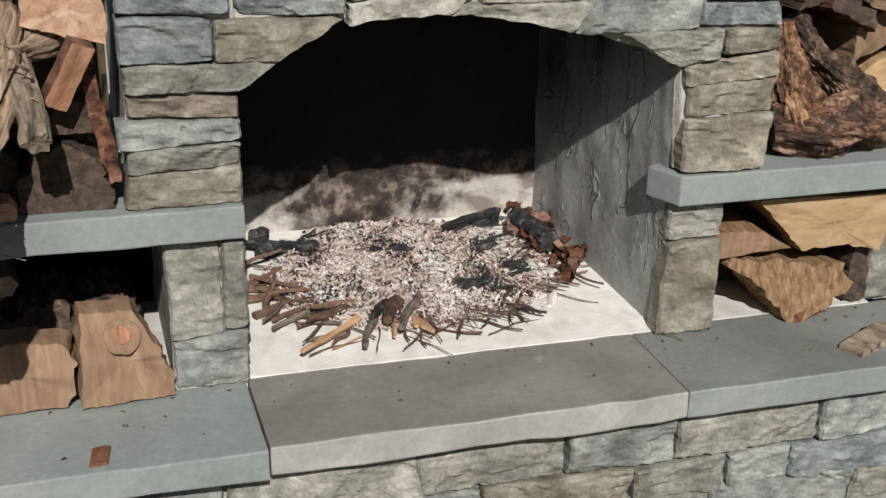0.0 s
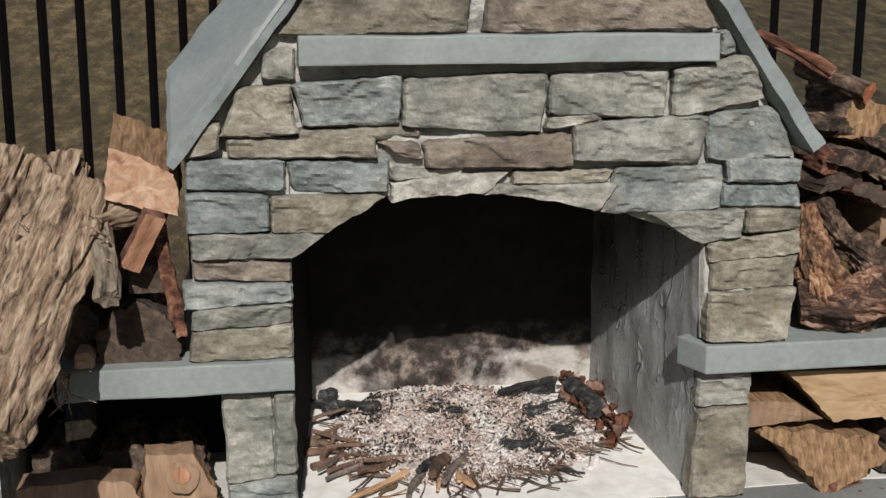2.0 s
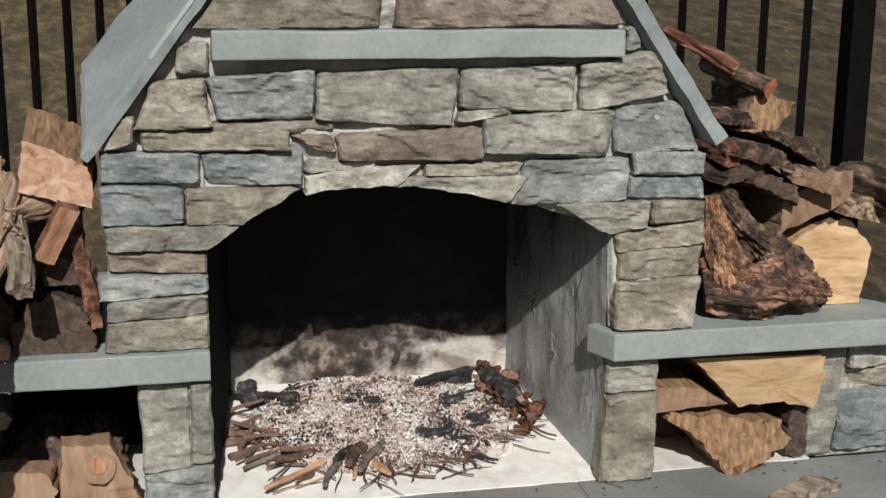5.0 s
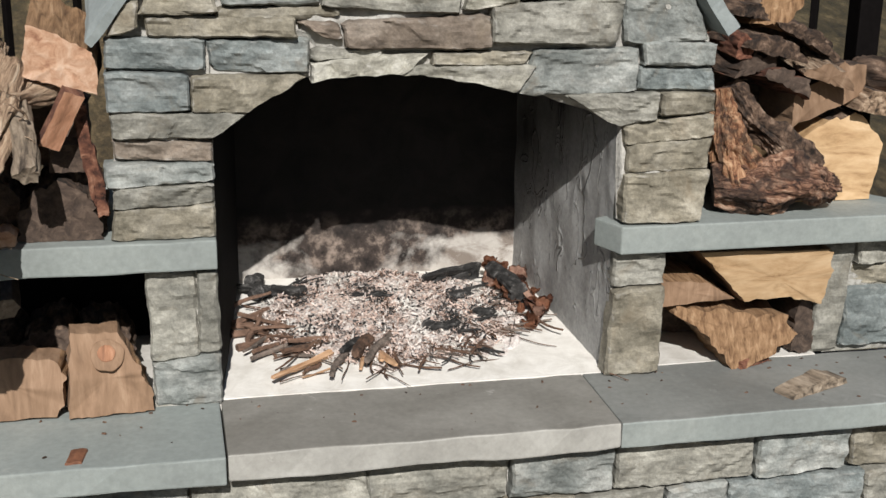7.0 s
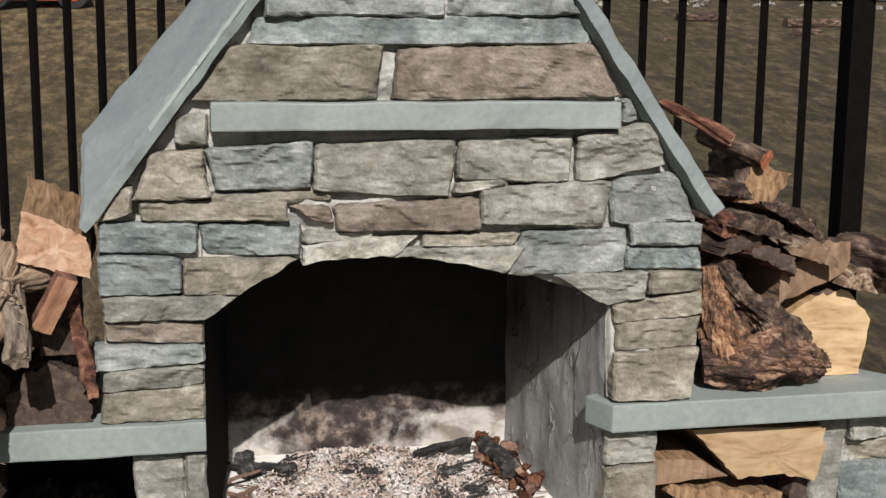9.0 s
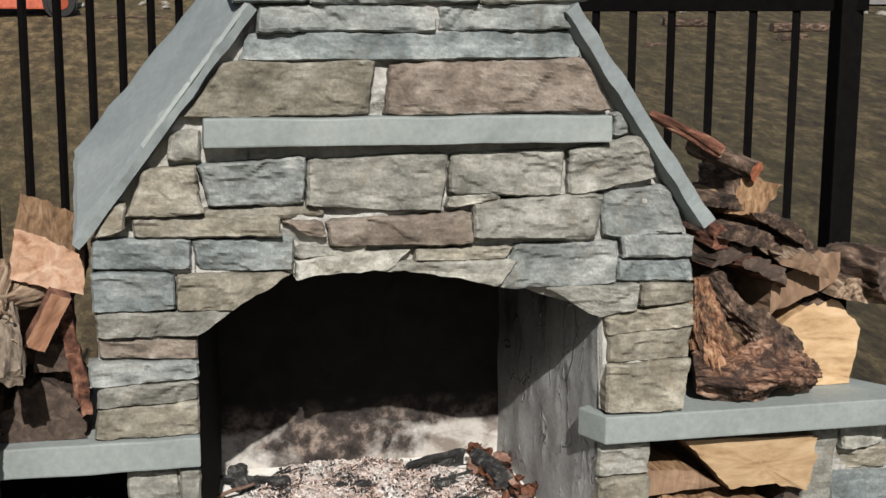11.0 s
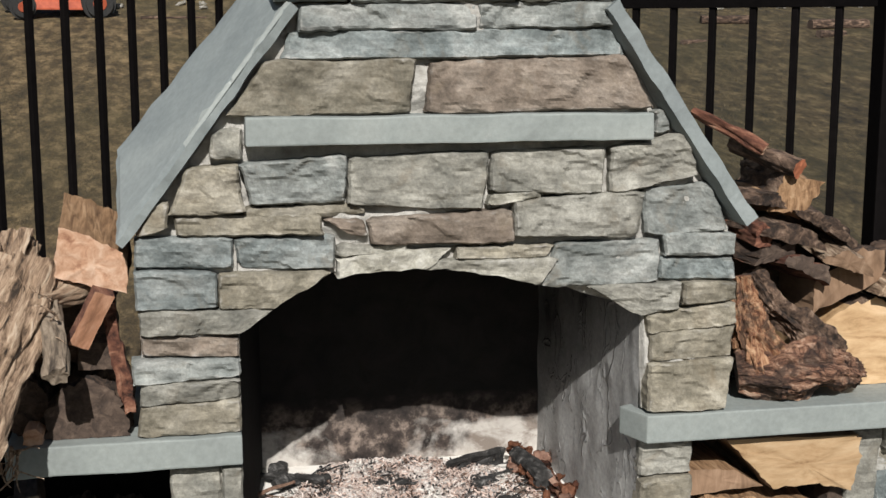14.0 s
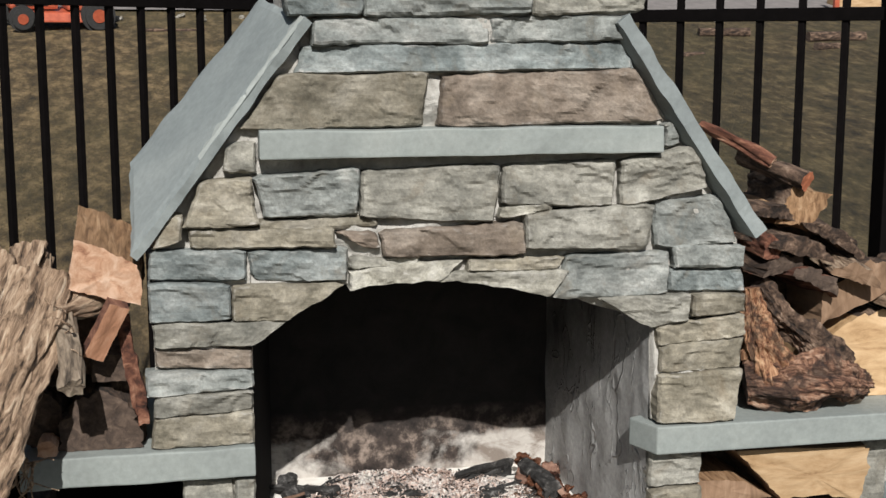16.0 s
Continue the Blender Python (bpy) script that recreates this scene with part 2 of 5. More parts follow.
TWIG_RED = simple_noise("reddish_twig", [(0.3, (0.06, 0.034, 0.023)), (0.7, (0.24, 0.145, 0.10))], 50, 0.85, 0.6)
TWIG_GREY = simple_noise("grey_twig", [(0.35, (0.05, 0.04, 0.034)), (0.65, (0.22, 0.175, 0.145))], 50, 0.85, 0.6)
KINDLING = simple_noise("split_kindling", [(0.3, (0.28, 0.145, 0.07)), (0.7, (0.58, 0.38, 0.235))], 50, 0.75, 0.4, 0.003, (0.2, 1, 1))
LEAF = simple_noise("dead_leaf", [(0.3, (0.10, 0.04, 0.022)), (0.7, (0.30, 0.13, 0.07))], 40, 0.7, 0.3)
BARK = simple_noise("dark_bark", [(0.36, (0.012, 0.008, 0.006)), (0.48, (0.055, 0.034, 0.023)), (0.58, (0.15, 0.098, 0.068)), (0.70, (0.34, 0.25, 0.185))], 34, 0.95, 1.0, 0.014, (1, 0.35, 1))
BARK_RED = simple_noise("red_bark", [(0.36, (0.022, 0.009, 0.006)), (0.49, (0.13, 0.05, 0.03)), (0.60, (0.25, 0.115, 0.07)), (0.72, (0.42, 0.25, 0.17))], 34, 0.95, 1.0, 0.012, (1, 0.3, 1))
WOOD_TAN = simple_noise("weathered_split_wood", [(0.30, (0.14, 0.084, 0.05)), (0.45, (0.21, 0.13, 0.078)), (0.56, (0.25, 0.158, 0.098)), (0.72, (0.33, 0.225, 0.148))], 40, 0.8, 0.4, 0.004, (1, 0.25, 0.18))
WOOD_YELLOW = simple_noise("fresh_split_wood", [(0.32, (0.24, 0.14, 0.065)), (0.43, (0.40, 0.26, 0.135)), (0.56, (0.50, 0.345, 0.195)), (0.74, (0.60, 0.45, 0.29))], 26, 0.75, 0.5, 0.005, (0.3, 0.3, 1))
WOOD_ORANGE = simple_noise("orange_split_wood", [(0.32, (0.26, 0.12, 0.07)), (0.44, (0.50, 0.29, 0.18)), (0.56, (0.62, 0.41, 0.285)), (0.72, (0.76, 0.57, 0.43))], 34, 0.75, 0.5, 0.005, (1, 0.3, 1))
WOOD_REDBROWN = simple_noise("orange_red_cut_wood", [(0.3, (0.20, 0.055, 0.025)), (0.7, (0.46, 0.17, 0.085))], 30, 0.8, 0.5)
WOOD_REDDISH = simple_noise("reddish_split_wood", [(0.28, (0.10, 0.045, 0.025)), (0.5, (0.30, 0.145, 0.08)), (0.75, (0.48, 0.28, 0.18))], 40, 0.8, 0.7, 0.006, (1, 0.3, 0.3))
WOOD_DARK = simple_noise("dark_old_wood", [(0.32, (0.025, 0.017, 0.013)), (0.52, (0.08, 0.055, 0.041)), (0.7, (0.16, 0.115, 0.085))], 40, 0.9, 0.8, 0.008, (1, 0.35, 1))
WOOD_PALE = simple_noise("pale_fibrous_wood", [(0.36, (0.025, 0.016, 0.010)), (0.45, (0.18, 0.118, 0.075)), (0.55, (0.37, 0.265, 0.18)), (0.70, (0.60, 0.49, 0.37))], 70, 0.9, 1.0, 0.012, (1, 0.13, 1))
WOOD_GREY = simple_noise("bleached_grey_wood", [(0.36, (0.05, 0.038, 0.028)), (0.5, (0.21, 0.165, 0.12)), (0.7, (0.40, 0.335, 0.26))], 40, 0.9, 0.7, 0.006, (1, 0.3, 1))
WOOD_RUST = simple_noise("coarse_torn_wood", [(0.36, (0.12, 0.063, 0.03)), (0.46, (0.215, 0.122, 0.06)), (0.58, (0.32, 0.195, 0.105)), (0.75, (0.45, 0.31, 0.19))], 90, 0.85, 1.0, 0.006, (1, 0.12, 0.35))


def fibre_material(name, stops, relief=0.015):
    """Torn root wood whose grain runs along the limb, by its UV map: across, along."""
    m, n, l, b = material(name, 0.88)
    tc, mp = n.new("ShaderNodeTexCoord"), n.new("ShaderNodeMapping")
    mp.inputs["Scale"].default_value = (1, 0.35, 1)
    l.new(tc.outputs["UV"], mp.inputs["Vector"])
    a = noise_tex(n, l, mp.outputs[0], 60, 9, 0.75, 1.6)
    big = noise_tex(n, l, coords(n, l), 13, 5, 0.65, 0.6)
    col = ramp(n, l, a, stops)
    col = mix(n, l, ramp(n, l, big, [(0.47, (0, 0, 0)), (0.56, (0.95, 0.95, 0.95))]), col, mix(n, l, 0.80, col, (0.022, 0.015, 0.013)))
    l.new(col, b.inputs["Base Color"])
    bump(n, l, b, a, 1.0, relief)
    return m


ROOT = fibre_material("gnarled_root_wood", [(0.38, (0.02, 0.011, 0.008)), (0.46, (0.14, 0.065, 0.04)), (0.54, (0.36, 0.20, 0.125)), (0.66, (0.60, 0.44, 0.33))])
ROOT_PALE = fibre_material("torn_root_wood", [(0.36, (0.04, 0.016, 0.010)), (0.44, (0.26, 0.11, 0.055)), (0.53, (0.52, 0.29, 0.16)), (0.66, (0.70, 0.50, 0.32))])
FENCE_BLACK = simple_noise("black_powder_coat", [(0.3, (0.003, 0.0025, 0.0025)), (0.7, (0.006, 0.005, 0.005))], 40, 0.7, 0.1, 0.001)
FENCE_BLACK.node_tree.nodes["Principled BSDF"].inputs["Specular IOR Level"].default_value = 0.05
RUBBER = simple_noise("black_rubber", [(0.3, (0.012, 0.012, 0.012)), (0.7, (0.03, 0.03, 0.03))], 40, 0.8)
MOWER_RED = simple_noise("orange_red_paint", [(0.3, (0.26, 0.05, 0.025)), (0.7, (0.46, 0.11, 0.055))], 14, 0.4, 0.05)
ASPHALT = simple_noise("grey_driveway", [(0.3, (0.13, 0.12, 0.115)), (0.7, (0.22, 0.20, 0.19))], 6, 0.95, 0.4)


def lawn_material():
    m, n, l, b = material("dormant_lawn", 0.95)
    v = coords(n, l)
    big, mid, fine = noise_tex(n, l, v, 0.5, 4), noise_tex(n, l, coords(n, l, (1, 0.45, 1)), 7, 9, 0.78), noise_tex(n, l, coords(n, l, (1, 0.4, 1)), 45, 8, 0.8)
    col = ramp(n, l, mid, [(0.36, (0.026, 0.019, 0.009)), (0.5, (0.105, 0.076, 0.037)), (0.62, (0.27, 0.20, 0.11))])
    col = mix(n, l, ramp(n, l, big, [(0.42, (0, 0, 0)), (0.60, (0.4, 0.4, 0.4))]), col, (0.075, 0.068, 0.028))
    col = mix(n, l, 0.55, col, ramp(n, l, fine, [(0.3, (0.12, 0.12, 0.12)), (0.7, (0.85, 0.85, 0.85))]), "OVERLAY")
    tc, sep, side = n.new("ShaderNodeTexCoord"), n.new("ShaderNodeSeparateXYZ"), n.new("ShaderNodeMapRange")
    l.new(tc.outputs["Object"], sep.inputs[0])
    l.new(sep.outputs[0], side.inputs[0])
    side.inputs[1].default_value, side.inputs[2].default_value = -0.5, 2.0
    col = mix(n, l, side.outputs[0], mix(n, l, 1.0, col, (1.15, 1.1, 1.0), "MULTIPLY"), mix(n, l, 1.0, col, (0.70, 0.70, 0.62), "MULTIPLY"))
    l.new(col, b.inputs["Base Color"])
    bump(n, l, b, fine, 1.0, 0.03)
    return m


LAWN = lawn_material()
GRASS = simple_noise("dry_grass", [(0.3, (0.06, 0.045, 0.024)), (0.5, (0.12, 0.09, 0.05)), (0.7, (0.21, 0.165, 0.10))], 3, 0.9, 0.1)


# ---- makers ----
def mesh_from(name, bm, mats):
    me = bpy.data.meshes.new(name)
    bm.normal_update()
    bm.to_mesh(me)
    bm.free()
    for m in mats if isinstance(mats, (list, tuple)) else (mats,):
        me.materials.append(m)
    return me


def part(name, bm, mat, parent, label="", smooth=False):
    ob = new(name, mesh_from(name, bm, mat))
    ob.parent = parent
    if label:
        ob["label"] = label
    if smooth:
        for p in ob.data.polygons:
            p.use_smooth = True
    return ob


def thing(name, bm, mat, label, category, group="", kind="", smooth=False):
    ob = new(name, mesh_from(name, bm, mat) if bm else None)
    tagged(ob, label, category, group, kind)
    if smooth and bm is not None:
        for p in ob.data.polygons:
            p.use_smooth = True
    return ob


def n3(x, y, z, s):
    return noise.noise(Vector((x, y, z)) * s)


def hexa(bm, corners, bevel=0.0, cuts=0, rough=0.0, seed=0.0):
    """A block from eight corners: four below, four above, both anticlockwise. cuts and rough break its faces up."""
    v = [bm.verts.new(c) for c in corners]
    faces = [bm.faces.new([v[i] for i in q]) for q in ((3, 2, 1, 0), (4, 5, 6, 7), (0, 1, 5, 4), (1, 2, 6, 5), (2, 3, 7, 6), (3, 0, 4, 7))]
    if bevel:
        edges = list({e for f in faces for e in f.edges})
        bmesh.ops.bevel(bm, geom=edges, offset=bevel, segments=2, affect="EDGES", profile=0.6)
    if cuts:
        bmesh.ops.subdivide_edges(bm, edges=[e for e in bm.edges if e.calc_length() > 0.02], cuts=cuts, use_grid_fill=True)
    if rough:
        for w in bm.verts:
            o = Vector((seed, seed * 0.7, -seed))
            w.co += Vector([noise.noise(w.co * 9 + o + Vector((k * 7.1, 0, 0))) for k in range(3)]) * rough
            w.co += Vector([noise.noise(w.co * 34 + o + Vector((k * 5.3, 0, 0))) for k in range(3)]) * rough * 0.45
    return bm


def box(bm, x0, x1, y0, y1, z0, z1, **kw):
    return hexa(bm, [(x0, y0, z0), (x1, y0, z0), (x1, y1, z0), (x0, y1, z0), (x0, y0, z1), (x1, y0, z1), (x1, y1, z1), (x0, y1, z1)], **kw)


def arch(x):
    """Height of the arched opening's edge over x."""
    if abs(x + 0.001) > 0.449:
        return 0.0
    if x < -0.08:
        drop = 0.136 * ((-0.08 - x) / 0.37) ** 3.0
    else:
        drop = 0.128 * ((x + 0.08) / 0.526) ** 1.7
    return 0.727 - drop + 0.004 * n3(x, 3.1, 0, 22) + 0.002 * n3(x, 1.1, 0, 60)


def stone_bm(q, proud, seed, clip=False, back=0.05):
    """A split-faced stone from its four corners, (x, z) from the upper left clockwise: cleft steps, chipped rim, uneven outline."""
    (ax, az), (bx, bz), (cx, cz), (dx, dz) = q
    g = 0.0032
    ax, dx, bx, cx = ax - g, dx - g, bx + g, cx + g
    az, bz, cz, dz = az + g, bz + g, cz - g, dz - g
    w, h = math.hypot(bx - ax, bz - az), max(0.01, (az + bz - cz - dz) / 2)
    nx, nz = max(8, min(64, round(w / 0.0062))), max(6, min(20, round(h / 0.0062)))
    bm = bmesh.new()
    rows = []
    tilt, turn, lean = random.uniform(-0.005, 0.005), random.uniform(-0.005, 0.005), random.uniform(-0.35, 0.35)
    steps, worn = random.uniform(1.4, 3.0), random.uniform(0.6, 1.3)
    for j in range(nz + 1):
        v, row = j / nz, []
        v = 0.6 * v + 0.4 * (0.5 - 0.5 * math.cos(math.pi * v))
        for i in range(nx + 1):
            u = i / nx
            u = 0.75 * u + 0.25 * (0.5 - 0.5 * math.cos(math.pi * u))
            x = (ax * (1 - u) + bx * u) * (1 - v) + (dx * (1 - u) + cx * u) * v
            z = (az * (1 - u) + bz * u) * (1 - v) + (dz * (1 - u) + cz * u) * v
            to_l, to_r, to_t, to_b = u * w, (1 - u) * w, v * h, (1 - v) * h
            rim = min(to_l, to_r, to_t, to_b)
            # uneven outline, dying out towards the middle
            px, pz = x, z
            x += max(0.0, 1 - to_l / 0.03) * (0.004 * n3(seed, 1, pz, 17) + 0.003 * n3(seed, 2, pz, 60) + 0.001)
            x += max(0.0, 1 - to_r / 0.03) * (0.004 * n3(seed, 3, pz, 17) + 0.003 * n3(seed, 4, pz, 60) - 0.001)
            z += max(0.0, 1 - to_t / (0.4 * h)) * (0.005 * n3(px, seed, 5, 9) + 0.003 * n3(px, seed, 6, 48) - 0.001)
            z += max(0.0, 1 - to_b / (0.4 * h)) * (0.005 * n3(px, seed, 7, 9) + 0.003 * n3(px, seed, 8, 48) + 0.001)
            near_x, near_z = max(0.0, 1 - min(to_l, to_r) / 0.016), max(0.0, 1 - min(to_t, to_b) / 0.016)
            z += (1 if v > 0.5 else -1) * near_x * near_z * (0.003 + 0.006 * max(0.0, n3(px, pz, seed, 9)))
            if clip:
                z = max(z, arch(x))
            s = n3(px * 0.9 + lean * pz, seed, pz * 2.1 - lean * px, 8) * steps + 0.30 * n3(px, seed + 2, pz * 2, 34)
            k = math.floor(s)
            f = max(0.0, min(1.0, (s - k - 0.76) / 0.24))
            y = -proud + tilt * (2 * u - 1) + turn * (2 * v - 1) - 0.006 * (k + f)
            s2 = 2.2 * n3(px * 1.1 - lean * pz, seed + 7, pz * 1.8 + lean * px, 19)
            y -= 0.0014 * (math.floor(s2) + max(0.0, min(1.0, (s2 - math.floor(s2) - 0.6) / 0.4)))
            y += 0.006 * n3(px, seed * 2.3, pz * 1.4, 7) + 0.0022 * n3(px * 0.8, seed, pz * 2, 42) + 0.0011 * n3(px, seed, pz * 1.5, 105)
            chip = 0.0015 + 0.012 * worn * max(0.0, n3(px, seed + 9, pz, 15)) + 0.005 * max(0.0, n3(px, seed + 4, pz, 50))
            y += 0.009 * max(0.0, 1 - rim / chip)
            row.append(bm.verts.new((x, y, z)))
        rows.append(row)
    for j in range(nz):
        for i in range(nx):
            bm.faces.new((rows[j][i], rows[j + 1][i], rows[j + 1][i + 1], rows[j][i + 1]))
    rim = [rows[0][i] for i in range(nx)] + [rows[j][nx] for j in range(nz)] + [rows[nz][i] for i in range(nx, 0, -1)] + [rows[j][0] for j in range(nz, 0, -1)]
    deep = [bm.verts.new((p.co.x, back, p.co.z)) for p in rim]
    for k in range(len(rim)):
        bm.faces.new((rim[k], rim[k - 1], deep[k - 1], deep[k]))
    if clip:
        bmesh.ops.dissolve_degenerate(bm, dist=0.0004, edges=bm.edges[:])
    return bm


FENCE_L = ((-1.167, 0.529, 0), (0.714, 0.70), 14, 0.114, None)
FENCE_R = ((-0.004, 1.530, 0), (0.676, -0.737), 15, 0.114, 15.12)

# ---- ground: one sheet that climbs gently behind the fence ----
def ground_z(x, y):
    base = -0.52 + 0.171 * max(0.0, y - 1.0) if y < 30 else -0.52 + 0.171 * 29 - 0.02 * (y - 30)
    return base + 0.04 * n3(x, y, 0, 0.35) * min(1.0, max(0.0, (y - 2) / 3))


def make_ground():
    bm = bmesh.new()
    ys = [-60, -30, -14, -6, -3, -1, 0.5] + [1 + 0.5 * k for k in range(44)] + [24, 27, 30, 45, 80, 200, 600]
    xs = [-600, -150, -50, -25] + [-14 + k for k in range(29)] + [25, 50, 150, 600]
    grid = [[bm.verts.new((x, y, ground_z(x, y))) for x in xs] for y in ys]
    for j in range(len(ys) - 1):
        for i in range(len(xs) - 1):
            bm.faces.new((grid[j][i], grid[j][i + 1], grid[j + 1][i + 1], grid[j + 1][i]))
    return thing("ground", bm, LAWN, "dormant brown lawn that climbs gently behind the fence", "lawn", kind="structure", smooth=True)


make_ground()

# ---- the fireplace ----
fireplace = thing("stone_fireplace", None, None, "outdoor fireplace of split grey and blue stone with bluestone slabs", "fireplace")


def outline_top(x):
    """Top of the chimney breast over x: shoulders that slope up to the stack."""
    left, right = (-0.655, 0.81, -0.335, 1.255), (0.655, 0.785, 0.375, 1.25)
    if x < left[2]:
        return left[1] + (x - left[0]) / (left[2] - left[0]) * (left[3] - left[1])
    if x > right[2]:
        return right[1] + (x - right[0]) / (right[2] - right[0]) * (right[3] - right[1])
    return 1.37


def make_core():
    """The mortared wall behind the face stones, with the arch cut through."""
    bm = bmesh.new()
    xs = sorted({-0.652, -0.4505, -0.4475, -0.327, -0.324, 0.374, 0.378, 0.4445, 0.4475, 0.652} | {-0.44 + 0.02 * k for k in range(45)} | {-0.6, -0.55, -0.5, 0.5, 0.55, 0.6})
    for y, flip in ((0.028, False), (0.115, True)):
        for a, b in zip(xs, xs[1:]):
            za, zb = (max(0.378, arch(a) + 0.006), max(0.378, arch(b) + 0.006))
            v = [bm.verts.new(p) for p in ((a, y, za), (b, y, zb), (b, y, outline_top(b)), (a, y, outline_top(a)))]
            bm.faces.new(v[::-1] if flip else v)
    for a, b in zip(xs, xs[1:]):
        za, zb = (max(0.378, arch(a) + 0.006), max(0.378, arch(b) + 0.006))
        v = [bm.verts.new(p) for p in ((a, 0.028, za), (a, 0.115, za), (b, 0.115, zb), (b, 0.028, zb))]
        bm.faces.new(v)
        v = [bm.verts.new(p) for p in ((a, 0.028, outline_top(a)), (b, 0.028, outline_top(b)), (b, 0.8, outline_top(b)), (a, 0.8, outline_top(a)))]
        bm.faces.new(v)
    for x, flip in ((-0.652, False), (0.652, True)):
        v = [bm.verts.new(p) for p in ((x, 0.028, 0.378), (x, 0.028, outline_top(x)), (x, 0.8, outline_top(x)), (x, 0.8, 0.378))]
        bm.faces.new(v if flip else v[::-1])
    bmesh.ops.remove_doubles(bm, verts=bm.verts[:], dist=0.0002)
    part("mortar_core", bm, MORTAR, fireplace)
    # the pointing between the stones: a lumpy skin that stands a little behind their faces
    bm = bmesh.new()
    xs = sorted({-0.650 + 0.0052 * k for k in range(251)} - {0.0} | {-0.4505, -0.4475, 0.4445, 0.4475})
    grid, nz = [], 170
    for x in xs:
        lo, hi = max(0.380, arch(x) + 0.004), outline_top(x) - 0.004
        grid.append([bm.verts.new((x, 0.022 - 0.036 * n3(x, 3, z, 9) - 0.006 * n3(x, 5, z, 36) - 0.003 * n3(x, 6, z, 90), z)) for z in [lo + (hi - lo) * j / nz for j in range(nz + 1)]])
    for a, b in zip(grid, grid[1:]):
        for j in range(nz):
            bm.faces.new((a[j], b[j], b[j + 1], a[j + 1]))
    for edge in ([c[0] for c in grid], [c[-1] for c in grid][::-1], grid[0][::-1], grid[-1]):
        deep = [bm.verts.new((v.co.x, 0.034, v.co.z)) for v in edge]
        for j in range(len(edge) - 1):
            bm.faces.new((edge[j + 1], edge[j], deep[j], deep[j + 1]))
    part("mortar_pointing", bm, MORTAR, fireplace, "pale rough mortar between the stones", smooth=True)
    bm = bmesh.new()
    box(bm, -0.655, 0.655, 0.76, 0.82, 0.0, 0.84)
    box(bm, -0.33, 0.38, 0.76, 0.82, 0.84, 1.37)
    hexa(bm, [(-0.655, 0.76, 0.84), (-0.33, 0.76, 0.84), (-0.33, 0.82, 0.84), (-0.655, 0.82, 0.84), (-0.331, 0.76, 1.26), (-0.33, 0.76, 1.27), (-0.33, 0.82, 1.27), (-0.331, 0.82, 1.26)])
    hexa(bm, [(0.38, 0.76, 0.84), (0.655, 0.76, 0.84), (0.655, 0.82, 0.84), (0.38, 0.82, 0.84), (0.38, 0.76, 1.25), (0.381, 0.76, 1.25), (0.381, 0.82, 1.25), (0.38, 0.82, 1.25)])
    part("chimney_back", bm, MORTAR, fireplace)
    bm = bmesh.new()
    nx, nz = 60, 80
    a, b = Vector((0.449, 0.03, 0)), Vector((0.388, 0.668, 0))
    g = []
    for j in range(nz + 1):
        row = []
        for i in range(nx + 1):
            p = a.lerp(b, i / nx) + Vector((0, 0, 0.95 * j / nz))
            p += Vector((-0.9, -0.4, 0)) * (0.006 * n3(p.y, p.z * 0.8, 2, 9) + 0.006 * max(0.0, n3(p.y * 1.4, p.z * 0.7, 7, 18) - 0.15) + 0.0015 * n3(p.y, p.z, 4, 60))
            row.append(bm.verts.new(p))
        g.append(row)
    for j in range(nz):
        for i in range(nx):
            bm.faces.new((g[j][i], g[j + 1][i], g[j + 1][i + 1], g[j][i + 1]))
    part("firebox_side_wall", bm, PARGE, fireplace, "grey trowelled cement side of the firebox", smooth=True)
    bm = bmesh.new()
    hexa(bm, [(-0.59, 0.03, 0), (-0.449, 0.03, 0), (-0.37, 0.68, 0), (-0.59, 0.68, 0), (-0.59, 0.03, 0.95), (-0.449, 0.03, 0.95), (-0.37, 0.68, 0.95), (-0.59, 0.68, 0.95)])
    # the sun misses this side; its shade is painted in as plain black
    part("firebox_side_wall", bm, SOOT_SHADE, fireplace, "side of the firebox painted black for its shade")
    bm = bmesh.new()
    hexa(bm, [(0.462, 0.03, 0), (0.55, 0.03, 0), (0.55, 0.68, 0), (0.402, 0.68, 0), (0.462, 0.03, 0.95), (0.55, 0.03, 0.95), (0.55, 0.68, 0.95), (0.402, 0.68, 0.95)])
    part("firebox_masonry", bm, MORTAR, fireplace)
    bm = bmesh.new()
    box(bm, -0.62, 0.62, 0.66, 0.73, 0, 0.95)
    part("firebox_back_wall", bm, FIREWALL, fireplace, "pale firebox back wall with soot low down and shade painted black above")
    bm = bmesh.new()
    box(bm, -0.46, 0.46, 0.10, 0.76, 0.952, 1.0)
    part("firebox_throat", bm, SOOT_SHADE, fireplace)
    bm = bmesh.new()
    hexa(bm, [(-0.46, 0.025, -0.05), (0.46, 0.025, -0.05), (0.46, 0.70, -0.05), (-0.46, 0.70, -0.05), (-0.46, 0.025, 0.003), (0.46, 0.025, 0.003), (0.46, 0.70, 0.072), (-0.46, 0.70, 0.072)])
    part("firebox_floor", bm, HEARTH_FLOOR, fireplace, "white firebox floor strewn with ash")


make_core()


def face_stones(rows, proud=0.012, clip=False, at=None):
    for k, (ax, az, bx, bz, cx, cz, dx, dz, tone) in enumerate(rows):
        seed = ax * 13.7 + az * 29.3
        bm = stone_bm(((ax, az), (bx, bz), (cx, cz), (dx, dz)), proud + random.uniform(-0.011, 0.013), seed, clip)
        ob = part("stone", bm, TONES[tone], fireplace)
        if at is not None:
            ob.matrix_local = at


